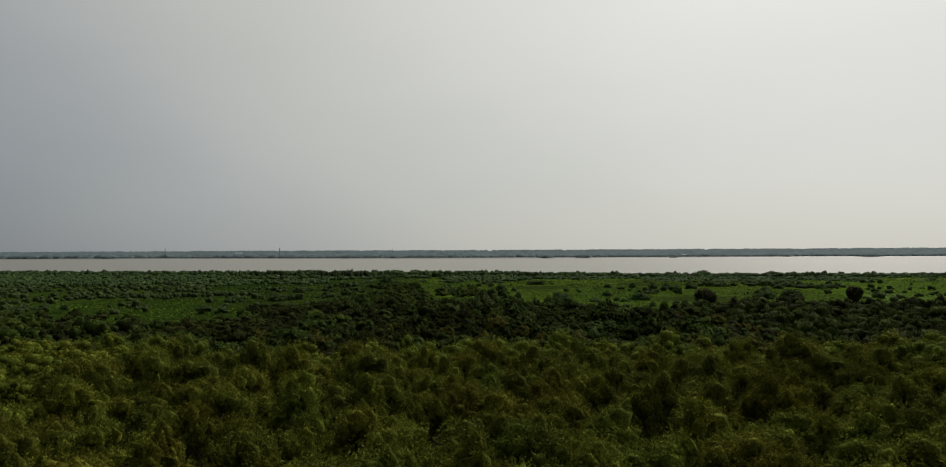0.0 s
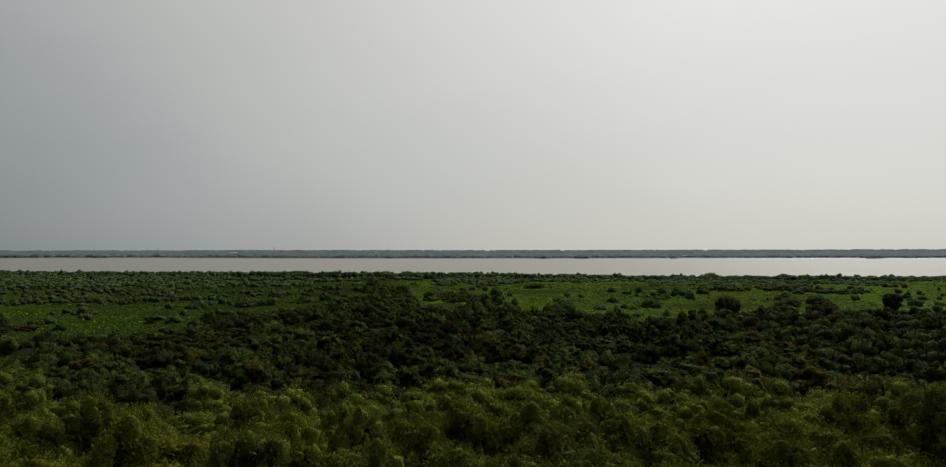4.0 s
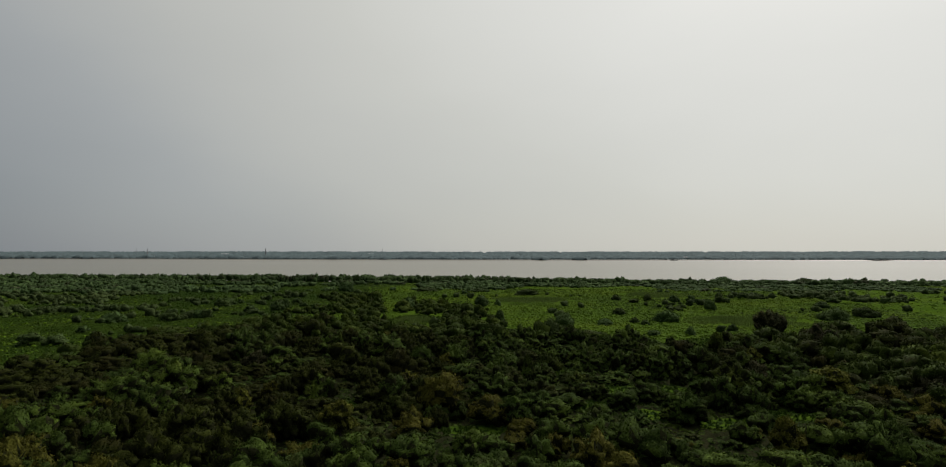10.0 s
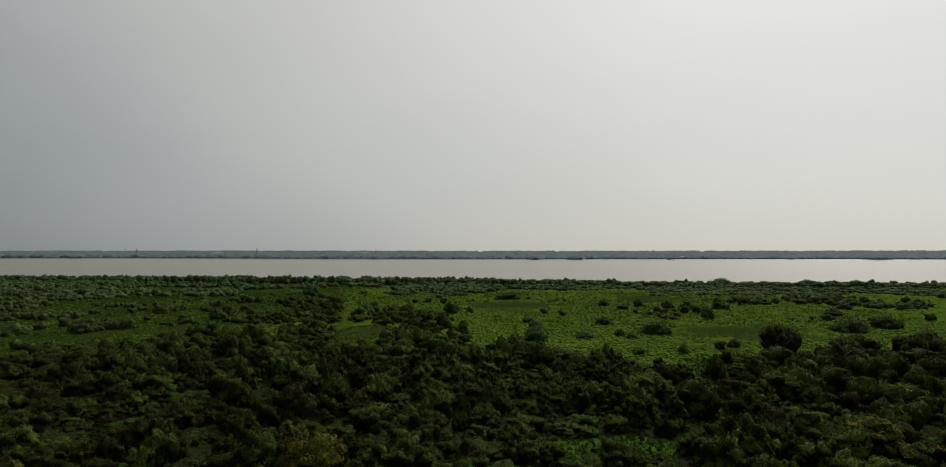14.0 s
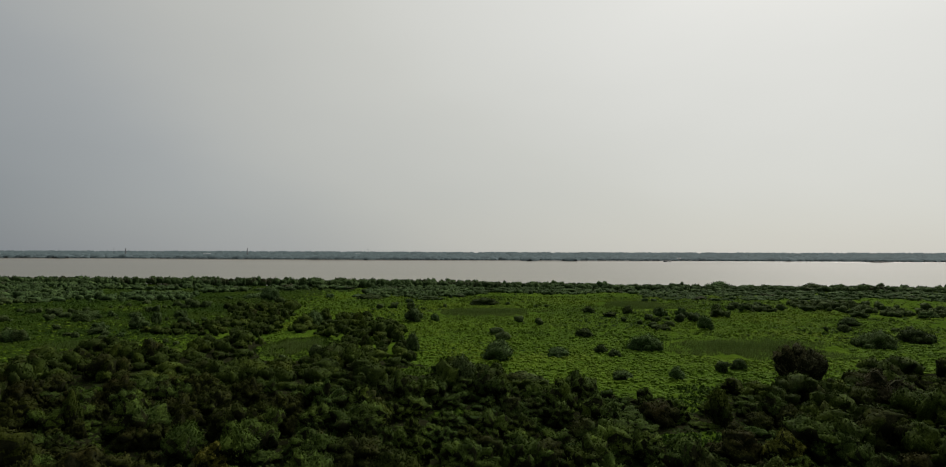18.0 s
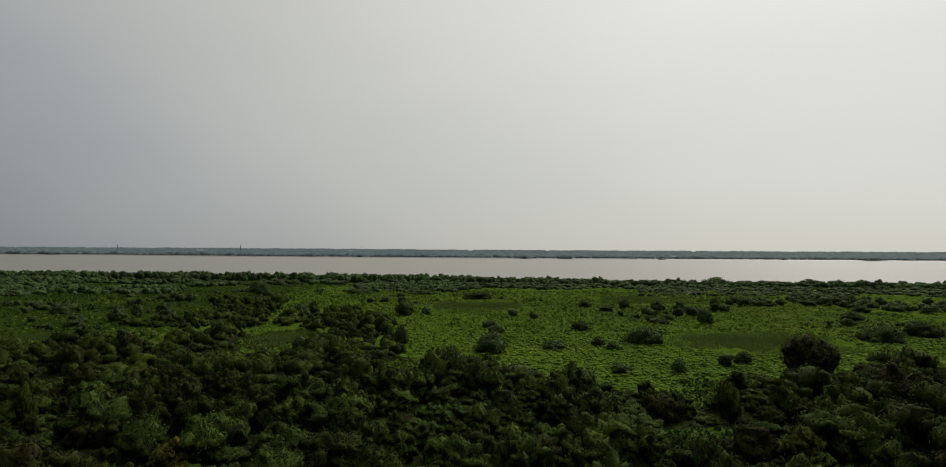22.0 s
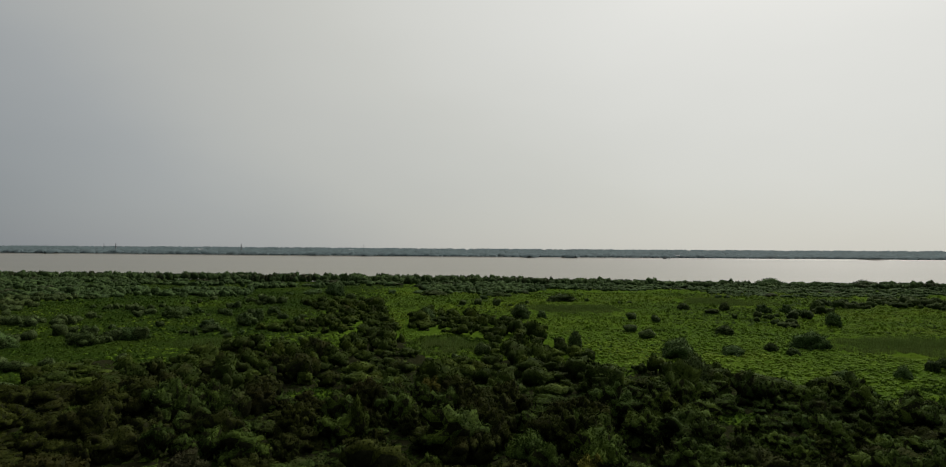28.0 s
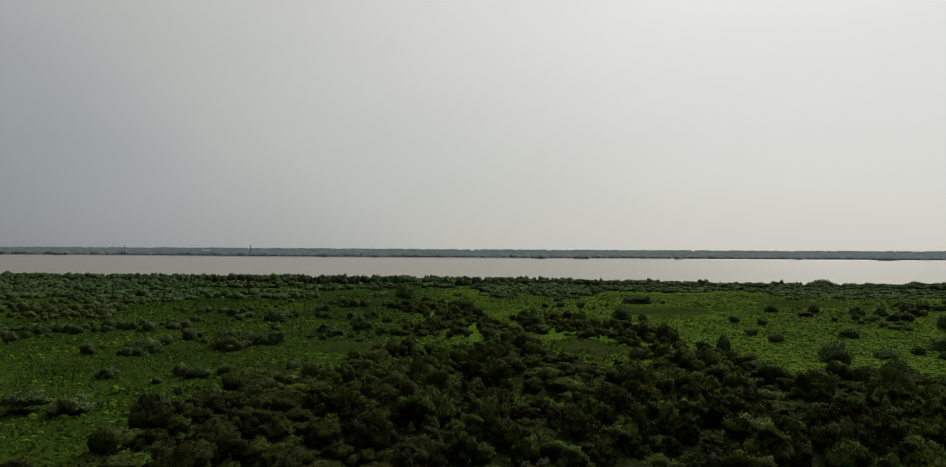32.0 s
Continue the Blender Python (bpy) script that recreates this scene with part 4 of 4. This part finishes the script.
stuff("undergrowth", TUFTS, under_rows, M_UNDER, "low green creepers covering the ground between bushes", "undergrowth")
near_rows = [row for row in bright_rows if row[1] < 350]
bright_rows = [row for row in bright_rows if row[1] >= 350]
stuff("meadow_heaps", HEAPS, near_rows, M_GRASS, "bright green rounded heaps of creepers on the meadow", "grass")
stuff("meadow_cover", TUFTS, bright_rows, M_GRASS, "bright green leafy creeping cover of the marsh meadow", "grass")
stuff("olive_meadow_cover", TUFTS, dim_rows, M_DIMGRASS, "leafy cover of the marsh meadow in a dimmed olive-green", "grass")


def reed_form(seed, n=14):
    rng = np.random.default_rng(seed)
    foot = rng.uniform(-1, 1, (n, 3)) * (1, 1, 0)
    tip = foot + rng.normal(0, 0.18, (n, 3)) * (1, 1, 0) + (0, 0, 1) * rng.uniform(0.7, 1.1, (n, 1))
    side = unit(rng.normal(0, 1, (n, 3)) * (1, 1, 0)) * 0.10
    return np.stack([foot - side, foot + side, tip], 1).reshape(-1, 3), np.arange(n * 3).reshape(-1, 3), np.zeros(n, int)


reed_rows = []
for a, b, w, d in REEDS:
    for k in range(int(w * d * 2.0)):
        q = rng.uniform(0, 6.28)
        r = rng.uniform() ** 0.6 * (1.0 + 0.3 * math.sin(3 * q + a) + 0.15 * math.sin(7 * q))
        x, y = a + w * r * math.cos(q), b + d * r * math.sin(q)
        reed_rows.append((x, y, height(x, y) - 0.03, rng.uniform(0.9, 1.4), rng.uniform(1.3, 2.0) * max(0.35, 1.1 - 0.5 * r), rng.uniform(0, 6.28)))
stuff("reed_bed", [reed_form(s) for s in range(6)], reed_rows, M_REED, "soft grey-green reeds standing in the meadow", "reeds")

# ---------------------------------------------------------------- far bank
rng = np.random.default_rng(31)
wood_rows = []
for k in range(3600):
    f = rng.uniform() ** 1.5
    x = rng.uniform(-1, 1) * (2300 + 1700 * f)
    shore = far_line(x)
    belt = k % 7 > 0
    y = shore + (60 if belt else 24) + f * (4650 - shore)
    if rng.uniform() > 1.0 + noise.noise((x * 0.004, y * 0.006, 9.1)) * 0.9:
        continue
    g = 0.8 + 9 * (y - shore - 14) / (4900 - shore)
    if belt:
        wood_rows.append((x, y, g - 2.0, rng.uniform(34, 70), rng.uniform(13.4, 14.8) + 7 * f + 4 * min(1.0, max(0.0, -x / 1200)), rng.uniform(0, 6.28)))
for x in np.arange(-2900, 2900, 9):
    wood_rows.append((x, far_line(x) + 50 + rng.uniform(-3, 5), 0.4, rng.uniform(26, 34), rng.uniform(8, 10), rng.uniform(0, 6.28)))


def wood_form(seed):
    """A far clump of trees: three or four soft round heads."""
    rng = np.random.default_rng(seed)
    iv, it = ICO[1]
    it = it[iv[it][:, :, 2].mean(1) > -0.1]
    pieces = []
    for k in range(3):
        a, d, r = k * 2.4, 0.55 * (k > 0), rng.uniform(0.4, 0.6)
        v = iv * (1 + rng.normal(0, 0.03, (len(iv), 1))) * (r, r, rng.uniform(0.88, 1.0)) + (d * math.cos(a), d * math.sin(a), 0.02)
        pieces.append((v, it, np.ones(len(it), int)))
    return joined(pieces)


WOOD_FORMS = [wood_form(200 + s) for s in range(6)]
stuff("far_wood", WOOD_FORMS, wood_rows, M_HAZEWOOD, "tree belt on the far river bank, blue-grey haze in its colour", "trees", M_HAZEWOOD)


def box_bm(x0, y0, z0, x1, y1, z1, bevel=0.0):
    bm = bmesh.new()
    bmesh.ops.create_cube(bm, size=1)
    bmesh.ops.transform(bm, matrix=Matrix.Translation(((x0 + x1) / 2, (y0 + y1) / 2, (z0 + z1) / 2)) @ Matrix.Diagonal((x1 - x0, y1 - y0, z1 - z0, 1)), verts=bm.verts)
    if bevel:
        bmesh.ops.bevel(bm, geom=bm.edges[:], offset=bevel, segments=1, affect="EDGES")
    return bm


def cone_bm(r0, r1, z0, z1, sides=14):
    bm = bmesh.new()
    bmesh.ops.create_cone(bm, cap_ends=True, segments=sides, radius1=r0, radius2=r1, depth=z1 - z0)
    bmesh.ops.translate(bm, vec=(0, 0, (z0 + z1) / 2), verts=bm.verts)
    return bm


def far_ground(x, y):
    return 0.8 + 9 * max(0.0, (y - far_line(x) - 14) / (4900 - far_line(x)))


def kiln_chimney(x, y, high):
    root = tagged(new("kiln_chimney"), "tall tapered dark brick kiln chimney on far bank", "chimney", "kiln chimneys")
    shaft = part("shaft", cone_bm(2.3, 1.2, 5.5, high), M_BRICK, root)
    part("base", cone_bm(4.2, 3.4, -0.4, 5.5, 8), M_BRICK, root)
    part("rim", cone_bm(1.5, 1.5, high - 0.9, high + 0.3), M_BRICK, shaft)
    root.location = (x, y, far_ground(x, y))
    return root


kiln_chimney(-775, 2498, 36)
kiln_chimney(-1295, 2634, 36)


def lattice_mast(x, y, high):
    root = tagged(new("lattice_mast"), "thin grey steel lattice mast on far bank", "mast", "lattice masts")
    w = high * 0.045
    for sx, sy in ((-1, -1), (1, -1), (1, 1), (-1, 1)):
        v, t = limb((sx * w, sy * w, -0.3), (sx * 0.4, sy * 0.4, high), 0.22, 0.14, 4, 0.0)
        part_mesh("leg", mesh_of("leg", v, t, (M_STEEL,)), root)
    for k in range(1, 9):
        z = high * k / 9
        r = w + (0.4 - w) * k / 9
        part("ring", box_bm(-r, -r, z - 0.15, r, r, z + 0.15), M_STEEL, root)
    root.location = (x, y, far_ground(x, y))


lattice_mast(-1300, 2560, 38)
lattice_mast(-1560, 2640, 34)
lattice_mast(-330, 2500, 36)


def far_house(x, y, w, d, h, turn=0.0, storeys=1):
    root = tagged(new("far_house"), "small whitewashed house with pitched sheet roof", "house", "houses on the far bank")
    wall = part("wall", box_bm(-w / 2, -d / 2, -0.4, w / 2, d / 2, h), M_WHITE, root)
    bm = bmesh.new()
    o, r = 0.6, h + d * 0.28
    c = [bm.verts.new(p) for p in ((-w / 2 - o, -d / 2 - o, h + 0.01), (w / 2 + o, -d / 2 - o, h + 0.01), (w / 2 + o, d / 2 + o, h + 0.01), (-w / 2 - o, d / 2 + o, h + 0.01), (-w / 2 - o, 0, r), (w / 2 + o, 0, r))]
    for f in ((0, 1, 5, 4), (2, 3, 4, 5), (0, 4, 3), (1, 2, 5), (3, 2, 1, 0)):
        bm.faces.new([c[i] for i in f])
    part("roof", bm, M_ROOF, root)
    n = max(2, int(w / 4))
    for s in range(storeys):
        for k in range(n):
            cx, cz = -w / 2 + (k + 0.5) * w / n, 1.0 + s * 3.0
            part("window", box_bm(cx - 0.6, -d / 2 - 0.06, cz, cx + 0.6, -d / 2 + 0.02, cz + 1.3), M_GLASS, wall)
    root.location, root.rotation_euler = (x, y, far_ground(x, y)), (0, 0, turn)


for x, y, w, d, h, a, st in ((-1205, 2500, 14, 8, 6.5, 0.1, 2), (-1010, 2398, 16, 9, 5, -0.1, 1), (-972, 2396, 11, 8, 6, 0.2, 2), (-945, 2400, 18, 9, 4.5, 0.0, 1),
                             (-790, 2330, 14, 8, 5, 0.1, 1), (-560, 2240, 18, 8, 4.5, 0.15, 1), (668, 2035, 12, 8, 6.5, 0.0, 2), (945, 1990, 16, 9, 6, -0.1, 2),
                             (905, 1985, 10, 8, 5, 0.1, 1), (560, 2060, 22, 8, 4.5, 0.0, 1)):
    far_house(x, y, w, d, h, a, st)


def kiln_shed(x, y, w, d, h):
    """A long works hall with a curved roof."""
    root = tagged(new("works_hall"), "long grey works hall with curved roof, far bank", "hall", "works halls")
    part("wall", box_bm(-w / 2, -d / 2, -0.4, w / 2, d / 2, h), M_ROOF, root)
    bm = bmesh.new()
    rows = [[bm.verts.new((sx * (w / 2 + 0.8), -(d / 2 + 0.8) * math.cos(math.pi * k / 8), h + 0.02 + h * 0.45 * math.sin(math.pi * k / 8))) for k in range(9)] for sx in (-1, 1)]
    for k in range(8):
        bm.faces.new((rows[0][k], rows[1][k], rows[1][k + 1], rows[0][k + 1]))
    bm.faces.new(rows[0])
    bm.faces.new(rows[1][::-1])
    part("roof", bm, M_ROOF, root)
    for k in range(4):
        cx = -w / 2 + (k + 0.5) * w / 4
        part("door", box_bm(cx - 2, -d / 2 - 0.08, 0, cx + 2, -d / 2 + 0.02, 4.5), M_GLASS, root)
    root.location = (x, y, far_ground(x, y))


kiln_shed(-1085, 2900, 30, 22, 11)
kiln_shed(-455, 3000, 22, 18, 11)


def river_boat(x, y):
    root = tagged(new("river_boat"), "moored wooden cargo boat with pale cabin near far shore", "boat")
    bm = bmesh.new()
    ring = []
    for f, wd, z in ((-1, 0.25, 2.2), (-0.7, 0.8, 1.3), (0, 1.0, 1.0), (0.7, 0.8, 1.3), (1, 0.2, 2.6)):
        ring.append([bm.verts.new(p) for p in ((f * 12, -2.6 * wd, z), (f * 11, -1.6 * wd, -0.5), (f * 11, 1.6 * wd, -0.5), (f * 12, 2.6 * wd, z))])
    for a, b in zip(ring, ring[1:]):
        for k in range(4):
            bm.faces.new((a[k], b[k], b[(k + 1) % 4], a[(k + 1) % 4]))
    bm.faces.new(ring[0])
    bm.faces.new(ring[-1][::-1])
    bmesh.ops.recalc_face_normals(bm, faces=bm.faces[:])
    part("hull", bm, M_HULL, root)
    cabin = part("cabin", box_bm(-9, -1.9, 1.0, -2, 1.9, 4.2, 0.15), M_WHITE, root)
    part("cabin_roof", box_bm(-9.5, -2.2, 4.2, -1.5, 2.2, 4.5), M_ROOF, cabin)
    part("mast", cone_bm(0.25, 0.12, 1.0, 9.0, 8), M_STEEL, root)
    for k in range(3):
        part("window", box_bm(-8 + k * 2.2, -1.96, 2.4, -6.8 + k * 2.2, -1.86, 3.5), M_GLASS, cabin)
    root.location = (x, y, -1.5)


river_boat(618, 1985)

# shallow inlet that cuts into the far shore
bm = bmesh.new()
pts = [(1195 + 52 * math.cos(a) * (1 + 0.2 * math.sin(3 * a)), 1925 + 26 * math.sin(a), far_ground(1220, 1925) + 0.35) for a in np.linspace(0, 2 * math.pi, 24, endpoint=False)]
bm.faces.new([bm.verts.new(p) for p in pts])
me = bpy.data.meshes.new("inlet_water")
bm.to_mesh(me)
bm.free()
me.materials.append(M_WATER)
tagged(new("inlet_water", me), "pale shallow inlet on the far shore", "water", kind="structure")
